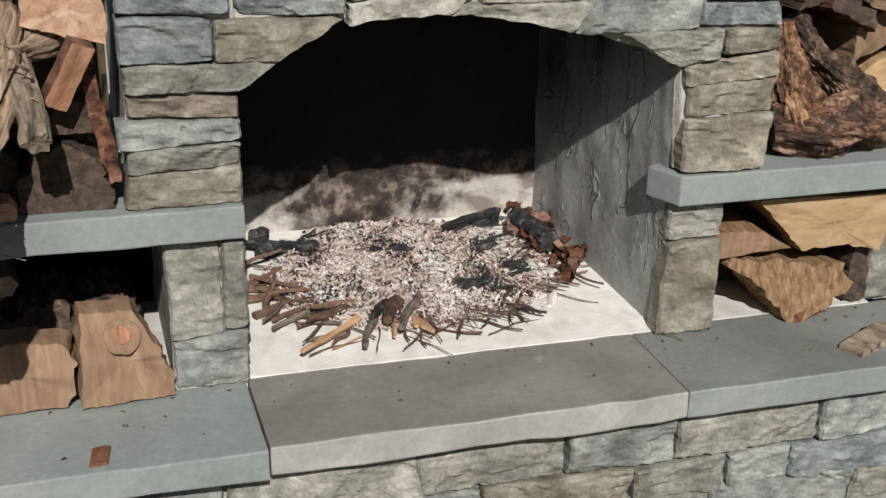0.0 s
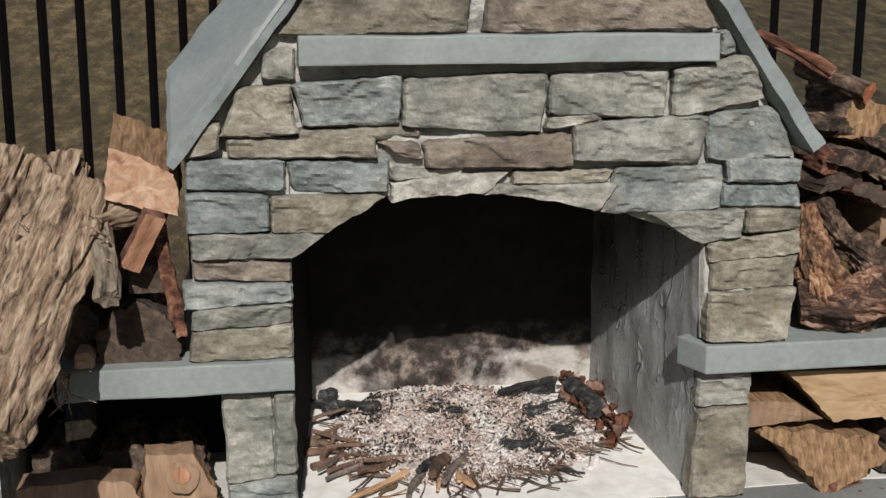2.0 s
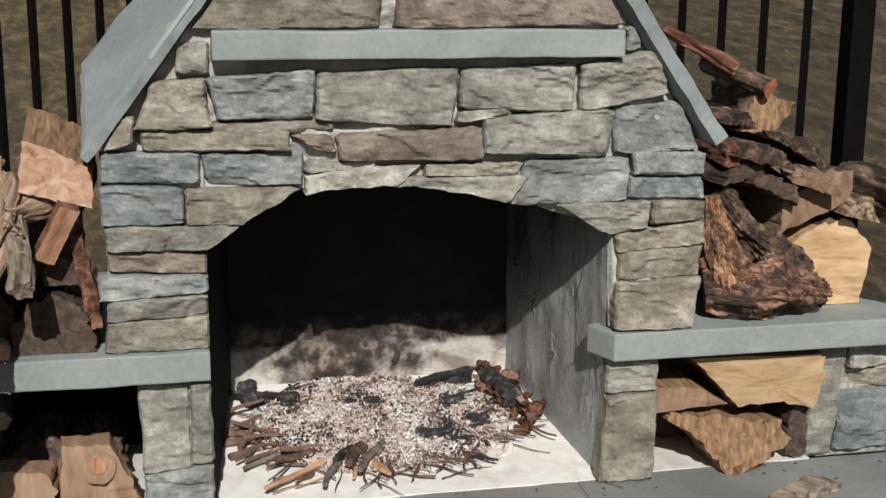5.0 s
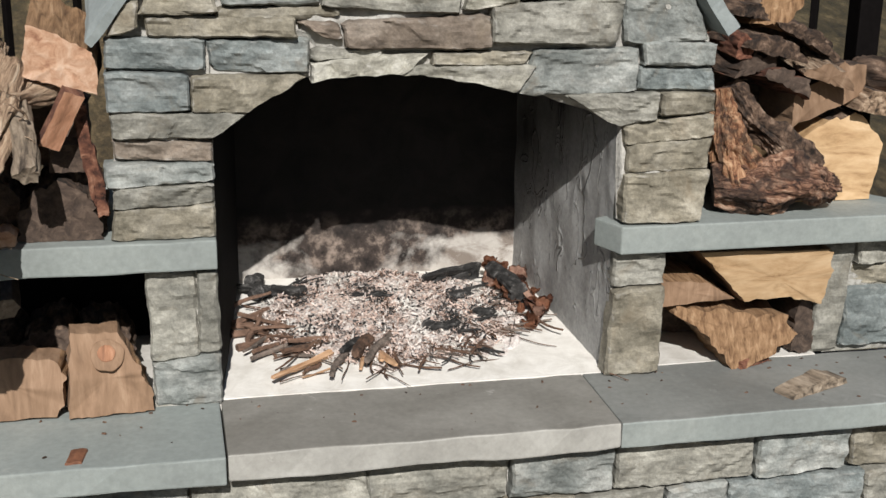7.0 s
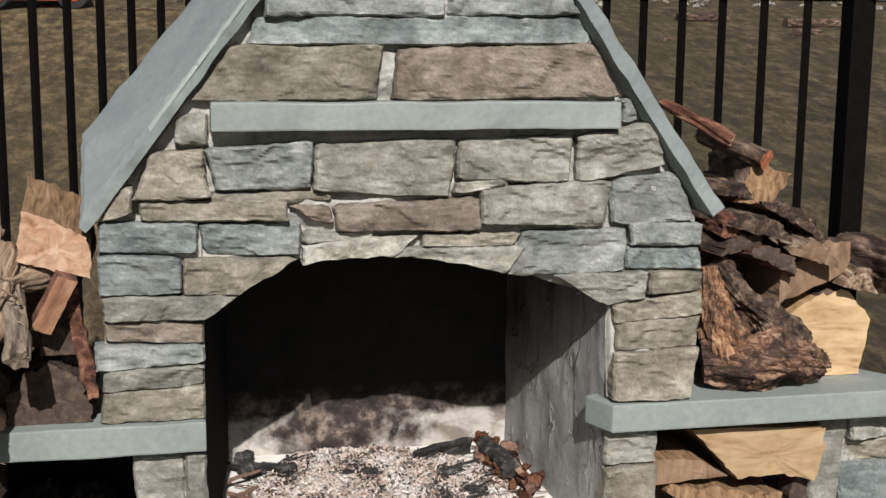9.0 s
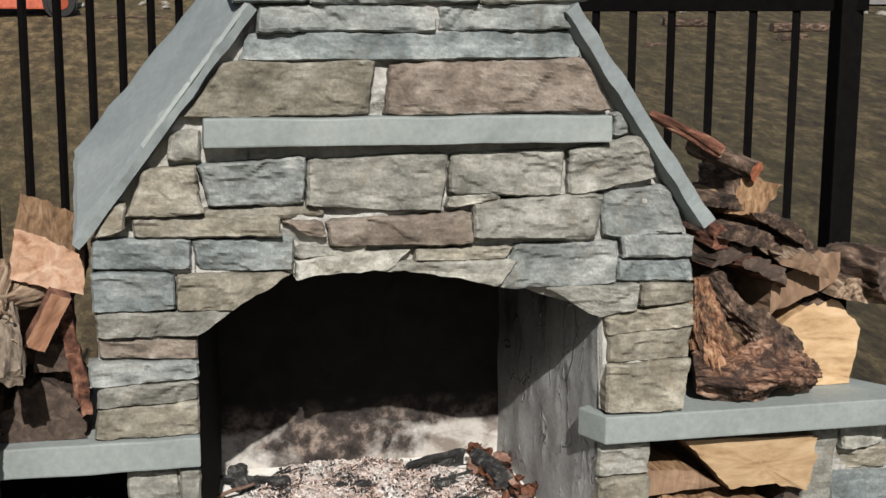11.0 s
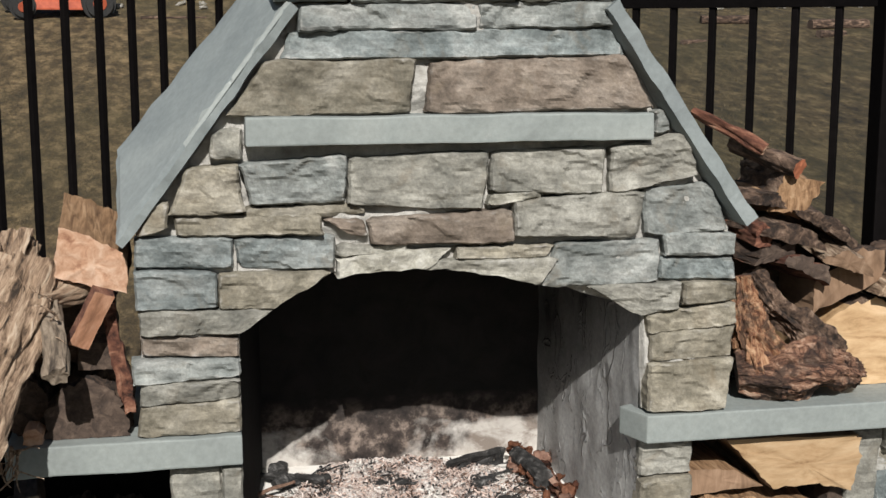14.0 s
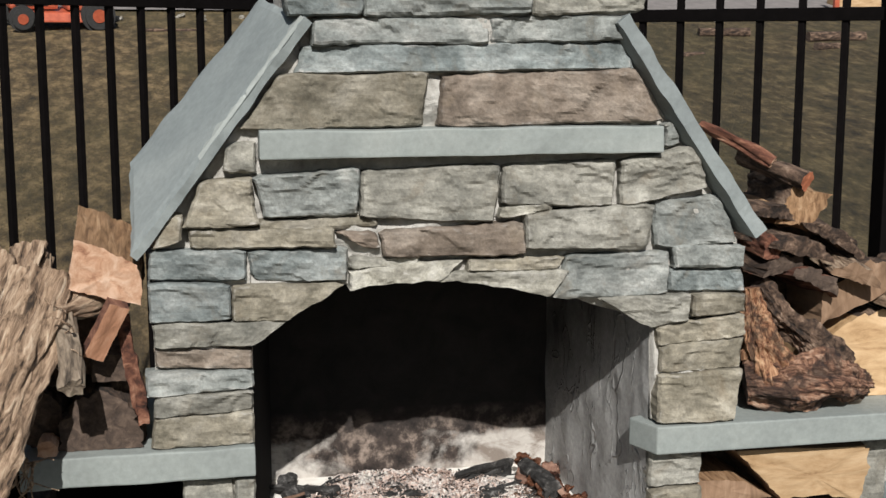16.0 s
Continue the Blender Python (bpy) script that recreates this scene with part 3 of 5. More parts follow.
# stack
face_stones([
    (-0.372, 1.343, -0.210, 1.346, -0.210, 1.290, -0.361, 1.288, "b"), (-0.204, 1.346, 0.147, 1.351, 0.148, 1.293, -0.204, 1.288, "t"),
    (0.156, 1.351, 0.403, 1.355, 0.405, 1.299, 0.156, 1.293, "g"),
], 0.02)
face_stones([
    (-0.312, 1.281, 0.057, 1.286, 0.057, 1.234, -0.316, 1.229, "t"), (0.063, 1.287, 0.364, 1.290, 0.365, 1.238, 0.063, 1.234, "t"),
    (-0.334, 1.225, 0.383, 1.235, 0.382, 1.178, -0.349, 1.171, "b"),
])
face_stones([
    (-0.382, 1.167, -0.074, 1.171, -0.086, 1.061, -0.464, 1.058, "o"), (-0.041, 1.162, 0.382, 1.176, 0.447, 1.066, -0.050, 1.057, "r"),
    (0.458, 1.058, 0.486, 1.060, 0.499, 1.009, 0.460, 1.004, "t"),
], 0.014)
# under the ledge
face_stones([
    (-0.492, 1.025, -0.434, 1.033, -0.437, 0.969, -0.499, 0.970, "g"), (-0.438, 0.961, -0.221, 0.973, -0.224, 0.876, -0.416, 0.876, "t"),
    (-0.211, 0.967, 0.083, 0.976, 0.071, 0.852, -0.214, 0.871, "g"), (0.093, 0.974, 0.341, 0.978, 0.341, 0.882, 0.089, 0.888, "g"),
    (0.091, 0.880, 0.194, 0.895, 0.197, 0.871, 0.087, 0.859, "w"), (0.354, 0.978, 0.534, 1.009, 0.561, 0.910, 0.359, 0.881, "g"),
], 0.014)
face_stones([
    (-0.545, 0.953, -0.449, 0.960, -0.434, 0.862, -0.584, 0.859, "o"), (-0.615, 0.883, -0.587, 0.887, -0.591, 0.832, -0.647, 0.816, "o"),
    (-0.426, 0.868, -0.182, 0.867, -0.181, 0.850, -0.429, 0.847, "o"), (-0.573, 0.855, -0.275, 0.845, -0.273, 0.809, -0.568, 0.814, "o"),
    (-0.176, 0.838, 0.138, 0.846, 0.143, 0.779, -0.168, 0.784, "r"), (-0.264, 0.838, -0.186, 0.838, -0.178, 0.800, -0.215, 0.808, "r"), (0.142, 0.870, 0.435, 0.879, 0.421, 0.785, 0.145, 0.790, "g"),
    (0.441, 0.886, 0.598, 0.894, 0.640, 0.785, 0.445, 0.785, "t"),
], 0.012)
# round the arch
face_stones([
    (-0.654, 0.810, -0.459, 0.807, -0.460, 0.745, -0.656, 0.750, "b"), (-0.451, 0.803, -0.245, 0.802, -0.250, 0.732, -0.445, 0.741, "b"),
    (-0.240, 0.754, 0.013, 0.772, -0.056, 0.722, -0.240, 0.687, "w"), (-0.239, 0.782, -0.094, 0.779, -0.093, 0.765, -0.240, 0.760, "g"),
    (0.019, 0.771, 0.233, 0.770, 0.217, 0.743, 0.019, 0.746, "o"), (-0.046, 0.742, 0.242, 0.738, 0.196, 0.678, -0.056, 0.717, "w"),
    (0.242, 0.770, 0.479, 0.772, 0.474, 0.678, 0.201, 0.672, "t"), (0.487, 0.782, 0.654, 0.779, 0.656, 0.731, 0.493, 0.735, "t"),
    (0.482, 0.728, 0.656, 0.726, 0.658, 0.678, 0.484, 0.681, "b"),
], 0.014, True)
face_stones([
    (-0.656, 0.741, -0.492, 0.736, -0.494, 0.660, -0.656, 0.663, "b"), (-0.486, 0.732, -0.255, 0.727, -0.368, 0.655, -0.486, 0.658, "o"),
    (0.314, 0.672, 0.532, 0.675, 0.526, 0.611, 0.437, 0.599, "g"), (0.538, 0.671, 0.662, 0.670, 0.665, 0.626, 0.536, 0.623, "o"),
    (-0.652, 0.656, -0.368, 0.652, -0.448, 0.601, -0.651, 0.607, "g"), (0.456, 0.603, 0.665, 0.620, 0.667, 0.571, 0.462, 0.557, "o"),
], 0.014, True)
# jambs
face_stones([
    (-0.650, 0.601, -0.452, 0.594, -0.453, 0.552, -0.649, 0.558, "r"), (0.462, 0.554, 0.667, 0.567, 0.659, 0.496, 0.463, 0.493, "o"),
    (-0.669, 0.551, -0.451, 0.547, -0.452, 0.513, -0.669, 0.504, "t"), (0.460, 0.489, 0.659, 0.492, 0.636, 0.378, 0.456, 0.381, "o"),
    (-0.654, 0.499, -0.452, 0.509, -0.453, 0.463, -0.655, 0.458, "g"), (-0.655, 0.455, -0.453, 0.460, -0.451, 0.389, -0.664, 0.390, "o"),
], 0.014)
# pillars under the shelves
face_stones([
    (-0.60, 0.312, -0.496, 0.312, -0.498, 0.118, -0.594, 0.112, "g"), (-0.491, 0.312, -0.452, 0.312, -0.450, 0.128, -0.494, 0.126, "g"),
    (-0.594, 0.107, -0.45, 0.119, -0.45, 0.004, -0.592, 0.004, "t"), (0.452, 0.302, 0.574, 0.302, 0.570, 0.222, 0.452, 0.215, "g"),
    (0.453, 0.209, 0.570, 0.216, 0.572, 0.004, 0.44, 0.004, "o"),
], 0.008)


def slab(name, x0, x1, y0, y1, z0, z1, mat, label, seed=1.0, rough=0.004, edge=None):
    bm = bmesh.new()
    box(bm, x0, x1, y0, y1, z0, z1, bevel=0.004)
    bmesh.ops.subdivide_edges(bm, edges=[e for e in bm.edges if abs(e.verts[0].co.x - e.verts[1].co.x) > 0.15], cuts=14, use_grid_fill=True)
    for v in bm.verts:
        v.co += Vector((0, n3(v.co.x, seed, v.co.z * 4, 12), n3(v.co.x, seed + 5, v.co.z, 10))) * rough
    if edge:
        bm.normal_update()
        for f in bm.faces:
            f.material_index = 1 if f.normal.y < -0.6 else 0
    return part(name, bm, [mat, edge] if edge else mat, fireplace, label)


slab("shelf_slab", -0.93, -0.450, -0.03, 0.46, 0.322, 0.388, SLAB_BLUE, "bluestone shelf slab with firewood on it", 2.0)
bm = bmesh.new()
hexa(bm, [(0.451, -0.03, 0.309), (1.3, -0.03, 0.309), (1.05, 0.34, 0.309), (0.415, 0.06, 0.309), (0.451, -0.03, 0.374), (1.3, -0.03, 0.374), (1.05, 0.34, 0.374), (0.415, 0.06, 0.374)], bevel=0.004)
hexa(bm, [(0.56, 0.132, 0.312), (1.04, 0.34, 0.312), (0.95, 0.44, 0.312), (0.56, 0.44, 0.312), (0.56, 0.132, 0.372), (1.04, 0.34, 0.372), (0.95, 0.44, 0.372), (0.56, 0.44, 0.372)])
part("shelf_slab", bm, SLAB_BLUE, fireplace, "bluestone shelf slab with firewood on it")
slab("mantel_ledge", -0.428, 0.442, -0.045, 0.03, 0.998, 1.056, SLAB_BLUE, "narrow sawn bluestone ledge", 4.0)
slab("hearth_slab", -1.5, -0.456, -0.268, 0.05, -0.060, 0.0, SLAB_BLUE, "bluestone hearth slab", 5.0)
slab("hearth_slab", -0.452, 0.3905, -0.258, 0.05, -0.060, 0.0, SLAB_GREY, "weathered brown-grey hearth slab", 6.0, 0.006, SLAB_PALE)
slab("hearth_slab", 0.3915, 1.32, -0.256, 0.05, -0.059, 0.0005, SLAB_DARK, "weathered bluestone hearth slab", 7.0, 0.004, SLAB_BLUE)


def coping(corners, thick, label):
    """A slab on a shoulder: its upper face from four corners, front low, front high, back high, back low."""
    p = [Vector(c) for c in corners]
    down = -(p[1] - p[0]).cross(p[3] - p[0]).normalized() * thick
    if down.z > 0:
        down = -down
    bm = bmesh.new()
    nu, nv = 30, 14
    layers = []
    for k in range(2):
        g = []
        for a in range(nu + 1):
            u = a / nu
            row = []
            for c in range(nv + 1):
                v = c / nv
                q = p[0].lerp(p[1], u).lerp(p[3].lerp(p[2], u), v) + down * k
                edge = min(u * 0.6, (1 - u) * 0.6, v * 0.35, (1 - v) * 0.35)
                q += down * (0.16 * max(0.0, 1 - edge / 0.012) * (1 - 2 * k))
                if a in (0, nu) or c in (0, nv):
                    q += Vector((n3(q.y, q.z, k, 24), n3(q.x, q.z, 5 + k, 20), n3(q.x, q.y, 4, 24))) * 0.005
                row.append(bm.verts.new(q))
            g.append(row)
        layers.append(g)
        for a in range(nu):
            for c in range(nv):
                bm.faces.new((g[a][c], g[a + 1][c], g[a + 1][c + 1], g[a][c + 1]))
    rim = lambda g: [g[a][0] for a in range(nu)] + [g[nu][c] for c in range(nv)] + [g[a][nv] for a in range(nu, 0, -1)] + [g[0][c] for c in range(nv, 0, -1)]
    top, low = rim(layers[0]), rim(layers[1])
    for k in range(len(top)):
        bm.faces.new((top[k], top[k - 1], low[k - 1], low[k]))
    bmesh.ops.recalc_face_normals(bm, faces=bm.faces[:])
    return part("coping_slab", bm, SLAB_COPING, fireplace, label)


left_coping = coping([(-0.694, -0.035, 0.808), (-0.332, -0.035, 1.288), (-0.400, 0.30, 1.332), (-0.700, 0.30, 0.968)], 0.026, "broad smooth bluestone coping slab on the shoulder")


def chipped_strip(parent):
    """Where the slab's skin has flaked along its front edge: a paler, thinner skin with a ragged border."""
    a, b, c, d = Vector((-0.694, -0.035, 0.808)), Vector((-0.332, -0.035, 1.288)), Vector((-0.400, 0.30, 1.332)), Vector((-0.700, 0.30, 0.968))
    up = (b - a).cross(d - a).normalized()
    if up.z < 0:
        up = -up
    bm = bmesh.new()
    last = None
    for k in range(61):
        u = 0.40 + 0.595 * k / 60
        w = 0.05 + 0.10 * max(0.0, n3(u, 2, 0, 7)) + 0.05 * n3(u, 4, 0, 26) + 0.12 * max(0.0, u - 0.75)
        row = [bm.verts.new(a.lerp(b, u).lerp(d.lerp(c, u), v) + up * (0.0012 if 0 < v < w else -0.003)) for v in (0.0, 0.035, max(0.045, w * 0.9), max(0.06, w))]
        if last:
            for i in range(3):
                bm.faces.new((last[i], last[i + 1], row[i + 1], row[i]))
        last = row
    bmesh.ops.recalc_face_normals(bm, faces=bm.faces[:])
    part("flaked_edge", bm, SLAB_FLAKED, parent, "paler flaked edge of the slab")


chipped_strip(left_coping)
coping([(0.700, -0.035, 0.822), (0.366, -0.035, 1.296), (0.366, 0.45, 1.296), (0.700, 0.45, 0.822)], 0.046, "rough-edged bluestone coping on the shoulder")


def make_wings():
    for s, x0, x1 in ((-1, -1.06, -0.60), (1, 0.565, 1.02)):
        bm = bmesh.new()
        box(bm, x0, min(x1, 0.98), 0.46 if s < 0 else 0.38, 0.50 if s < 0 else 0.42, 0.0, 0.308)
        # the niche's deep shade is put into this wall's black colour
        part("niche_back", bm, SOOT_SHADE, fireplace, "back wall of the firewood niche, painted black for its deep shade")
        bm = bmesh.new()
        box(bm, min(x0, x1) - 0.02, min(max(x0, x1) + 0.02, 1.0), 0.045, 0.5 if s < 0 else 0.40, -0.05, 0.003)
        part("niche_floor", bm, HEARTH_FLOOR, fireplace, "white cement floor of the firewood niche")
    for x0, x1, y0 in ((-0.597, -0.452, 0.012), (0.452, 0.556, 0.03), (-1.5, -1.065, 0.03), (1.025, 1.3, 0.06)):
        bm = bmesh.new()
        box(bm, x0, x1, y0, 0.20 if x0 > 1 else 0.47, 0.0, 0.308)
        part("pillar_core", bm, STONE_GREY, fireplace)
    bm = bmesh.new()
    box(bm, -1.5, 1.3, -0.165, 0.20, -0.6, -0.062)
    box(bm, -1.5, -0.665, 0.204, 0.48, -0.6, -0.062)
    box(bm, -0.66, 0.66, 0.204, 0.82, -0.6, -0.062)
    box(bm, 0.665, 0.98, 0.204, 0.40, -0.6, -0.062)
    part("base_core", bm, MORTAR, fireplace)


make_wings()
# outer pillars, set back a little
face_stones([
    (1.0, 0.302, 1.075, 0.302, 1.06, 0.004, 0.985, 0.004, "g"), (1.08, 0.302, 1.20, 0.302, 1.2, 0.235, 1.085, 0.235, "g"),
    (1.085, 0.228, 1.22, 0.228, 1.22, 0.175, 1.07, 0.175, "o"), (1.07, 0.168, 1.25, 0.168, 1.25, 0.02, 1.065, 0.02, "b"),
], 0.01, at=pose(0, 0.05, 0))
face_stones([
    (-1.30, 0.33, -1.075, 0.33, -1.07, 0.21, -1.30, 0.21, "b"), (-1.30, 0.20, -1.07, 0.20, -1.065, 0.01, -1.30, 0.01, "t"),
], 0.01, at=pose(0, 0.03, 0))


def base_course(z0, z1, xs, tones):
    face_stones([(a + 0.004, z1 + random.uniform(-0.006, 0.004), b - 0.004, z1 + random.uniform(-0.006, 0.004), b - 0.004 + random.uniform(-0.02, 0.02), z0, a + 0.004, z0, t)
                 for a, b, t in zip(xs, xs[1:], tones)], 0.012, at=pose(0, -0.192, 0))


base_course(-0.185, -0.084, (-1.29, -1.2, -0.9, -0.53, -0.16, 0.16, 0.40, 0.74, 0.98, 1.29), "bgtggtgto")
base_course(-0.275, -0.195, (-1.29, -1.25, -0.95, -0.6, -0.3, -0.02, 0.31, 0.53, 0.68, 1.02, 1.29), "tgbgtogtbg")
base_course(-0.38, -0.272, (-1.29, -1.1, -0.8, -0.45, -0.1, 0.2, 0.5, 0.85, 1.28), "gtgobgtg")


# ---- fence: two runs that meet behind the chimney ----
def fence_run(label, start, way, count, pitch, z_rails, post_at):
    ob = thing("metal_fence", None, None, label, "fence", group="fence runs behind the fireplace")
    d = Vector((way[0], way[1], 0)).normalized()
    side = Vector((-d.y, d.x, 0))
    bar = bmesh.new()
    h = 0.0085
    c = [Vector(p) for p in ((-h, -h, -0.75), (h, -h, -0.75), (h, h, -0.75), (-h, h, -0.75), (-h, -h, 1.75), (h, -h, 1.75), (h, h, 1.75), (-h, h, 1.75))]
    hexa(bar, [d * p.x + side * p.y + Vector((0, 0, p.z)) for p in c], bevel=0.001)
    shared = mesh_from("picket", bar, FENCE_BLACK)
    for k in range(count):
        if post_at is not None and abs(k - post_at) < 0.5:
            continue
        p = new("picket", shared)
        p.parent = ob
        p.location = Vector(start) + d * pitch * k
    far = pitch * (count - 1 if post_at is None else post_at)
    for z in z_rails:
        bm = bmesh.new()
        a, b = Vector(start) - d * 0.05, Vector(start) + d * (far + 0.05)
        t = side * 0.014
        zz = Vector((0, 0, z))
        up = Vector((0, 0, 0.034))
        hexa(bm, [a - t + zz, b - t + zz, b + t + zz, a + t + zz, a - t + zz + up, b - t + zz + up, b + t + zz + up, a + t + zz + up], bevel=0.002)
        part("rail", bm, FENCE_BLACK, ob)
    if post_at is not None:
        bm = bmesh.new()
        c = Vector(start) + d * pitch * post_at
        box(bm, c.x - 0.03, c.x + 0.03, c.y - 0.03, c.y + 0.03, -0.75, 1.8, bevel=0.004)
        part("post", bm, FENCE_BLACK, ob)
    return ob


fence_run("black metal picket fence on the lawn side", FENCE_L[0], FENCE_L[1], FENCE_L[2], FENCE_L[3], (-0.42, 1.325), None)
fence_run("black metal picket fence with a square post", FENCE_R[0], FENCE_R[1], FENCE_R[2], FENCE_R[3], (-0.42, 1.285), FENCE_R[4])


# ---- firewood ----
def log_bm(profile, length, seed, rough=0.006, taper=0.0, bend=0.0, cuts=26, groove=0.0012, fibre=0.0, lean=None, fine_by=8):
    """A log along y from its cross-section (x, z, is_bark), front end first. Bark faces take the second material, ends the third.
    fibre: depth of straight strands along it. lean: (height, slope) from which the front end is cut back."""
    pts = []
    for k, (x, z, k_bark) in enumerate(profile):
        x2, z2, _ = profile[(k + 1) % len(profile)]
        for s in range(fine_by):
            pts.append((x + (x2 - x) * s / fine_by, z + (z2 - z) * s / fine_by, k_bark))
    # thin pieces take less fine relief
    fine = min(1.0, 8 * min(max(q[0] for q in pts) - min(q[0] for q in pts), max(q[1] for q in pts) - min(q[1] for q in pts)))
    bm = bmesh.new()
    rings = []
    cx, cz = sum(q[0] for q in pts) / len(pts), sum(q[1] for q in pts) / len(pts)
    for j in range(cuts + 1):
        v = j / cuts
        y = v * length
        sc = 1 - taper * v
        ring = []
        for x, z, bk in pts:
            p = Vector((x * sc + bend * math.sin(v * 3), y, z * sc))
            if lean:
                p.y += max(0.0, z - lean[0]) * lean[1] * (1 - 0.6 * v)
            out = Vector((x - cx, 0, z - cz)).normalized()
            r = rough * (2.0 if bk else 1.0) * max(0.45, fine)
            p += Vector((n3(x * 4, seed + y, z * 4, 8), 0.4 * n3(x, seed, z, 20), n3(x * 4 + 9, seed + y, z * 4, 8))) * r
            p += out * (n3(x * 2, seed + y * 0.35, z * 2, 34) * (r * 0.8 + groove) + n3(x * 1.3, seed + y * 0.25, z * 1.3, 95) * (0.001 + groove * 0.7 + (0.0035 if bk else 0)) * fine)
            if fibre:
                p += out * fibre * (0.9 * n3(x, seed + y * 0.22, z, 30) + 0.8 * (0.3 - abs(n3(x, seed + y * 0.14, z, 70))) + 0.6 * n3(x, seed + y * 0.2, z, 140) + 0.7 * n3(x, seed + y, z, 22))
            if j in (0, cuts):
                p.y += 0.004 * n3(x, seed, z, 14) + 0.003 * n3(x, seed, z, 60)
            ring.append(bm.verts.new(p))
        rings.append(ring)
    n = len(pts)
    for j in range(cuts):
        for i in range(n):
            f = bm.faces.new((rings[j][i], rings[j][(i + 1) % n], rings[j + 1][(i + 1) % n], rings[j + 1][i]))
            f.material_index = 1 if pts[i][2] else 0
    for ring, flip in ((rings[0], True), (rings[-1], False)):
        c = sum((v.co for v in ring), Vector()) / n
        last = ring
        for share in (0.78, 0.55, 0.3):
            mid = []
            for v in ring:
                p = c.lerp(v.co, share)
                if not lean:
                    p.y = c.y + 0.4 * (p.y - c.y)
                mid.append(bm.verts.new(p + Vector((0, 0.004 * n3(p.x * 2, seed, p.z, 22) + 0.002 * n3(p.x * 2, seed, p.z, 70), 0))))
            for i in range(n):
                q = (last[i], last[(i + 1) % n], mid[(i + 1) % n], mid[i])
                bm.faces.new(q if flip else q[::-1]).material_index = 2
            last = mid
        cv = bm.verts.new(sum((v.co for v in last), Vector()) / n)
        for i in range(n):
            q = (last[i], last[(i + 1) % n], cv)
            bm.faces.new(q if flip else q[::-1]).material_index = 2
        for i in range(n):
            bm.edges.get((ring[i], ring[(i + 1) % n])).smooth = False
    bmesh.ops.recalc_face_normals(bm, faces=bm.faces[:])
    return bm


def log(label, profile, length, at, mats, seed, name="firewood_log", group="stacked firewood", **kw):
    ob = thing(name, log_bm(profile, length, seed, **kw), mats, label, "firewood", group)
    ob.matrix_world = at
    for p in ob.data.polygons:
        p.use_smooth = p.material_index >= 1
    return ob


def poly(w, h, bark=(), skew=0.0):
    """A wedge-like section of that width and height, resting on z = 0: corners by share of width and height."""
    return [((x - 0.5) * w, z * h, k in bark) for k, (x, z) in enumerate(((0, 0.04), (0.5, 0.0), (1, 0.05), (0.96 + skew, 0.62), (0.7 + skew, 1.0), (0.24 + skew, 0.97), (0.03, 0.6)))]


def half_round(w, h, flat_down=True):
    pts = [(-w / 2, 0, False), (-w / 6, 0, False), (w / 6, 0, False), (w / 2, 0, True)]
    pts += [(w / 2 * math.cos(a), h * math.sin(a), True) for a in (0.5, 1.0, 1.57, 2.14, 2.64)]
    return pts


def round_section(r, bark=True, squash=1.0):
    return [(r * math.cos(a), r + r * squash * math.sin(a), bark) for a in [k * math.tau / 10 for k in range(10)]]


def cut(points, bark=()):
    return [(x, z, k in bark) for k, (x, z) in enumerate(points)]


TAN = (WOOD_TAN, BARK, WOOD_TAN)
YEL = (WOOD_YELLOW, BARK, WOOD_YELLOW)
DRK = (WOOD_DARK, BARK, WOOD_DARK)

# niche under the shelf with the knotted log
knot_log = log("tan split log with a round knot, standing in the niche", cut([(-0.079, 0), (0.0, 0.002), (0.102, 0.0), (0.088, 0.07), (0.062, 0.12), (0.036, 0.168), (-0.062, 0.172), (-0.072, 0.095)], (2, 3)), 0.10, pose(-0.697, -0.028, 0.006, 0, 0, 6), (WOOD_TAN, WOOD_RUST, WOOD_TAN), 1.3, rough=0.004, lean=(0.094, 0.75))


def disc(r, h, seed):
    bm = bmesh.new()
    bmesh.ops.create_icosphere(bm, subdivisions=4, radius=1.0)
    for v in bm.verts:
        k = 1 + 0.10 * n3(v.co.x, v.co.z, seed, 2)
        rad = math.hypot(v.co.x, v.co.z)
        v.co = Vector((v.co.x * r * k, v.co.y * h * (1 + 0.08 * math.sin(rad * 20) + 0.2 * n3(v.co.x, v.co.z, seed + 4, 5)), v.co.z * r * k))
    return bm


part("knot_collar", disc(0.036, 0.006, 1.0), [WOOD_TAN], knot_log, "pale wood round the knot", smooth=True).matrix_local = pose(0.010, 0.026, 0.128, -37, 0, 0)
part("knot", disc(0.019, 0.004, 2.0), [WOOD_REDDISH], knot_log, "reddish-brown round knot", smooth=True).matrix_local = pose(0.008, 0.022, 0.134, -37, 0, 0)
log("short tan split log lying in the niche", cut([(-0.13, 0), (0.10, 0), (0.118, 0.06), (0.108, 0.115), (0.02, 0.128), (-0.13, 0.12)], (2,)), 0.10, pose(-0.90, -0.02, 0.006), (WOOD_TAN, WOOD_RUST, WOOD_TAN), 5.1, lean=(0.06, 0.5))
# the patch of sun on this log end is put into its paler wood
log("broken log end deep in the niche, paler for its sunlit patch", cut([(-0.03, 0.0), (0.02, 0.006), (0.034, 0.028), (0.018, 0.05), (-0.03, 0.046)]), 0.25, pose(-0.905, 0.10, 0.19, 0, 0, 6), (WOOD_DARK, BARK, WOOD_GREY), 7.7)

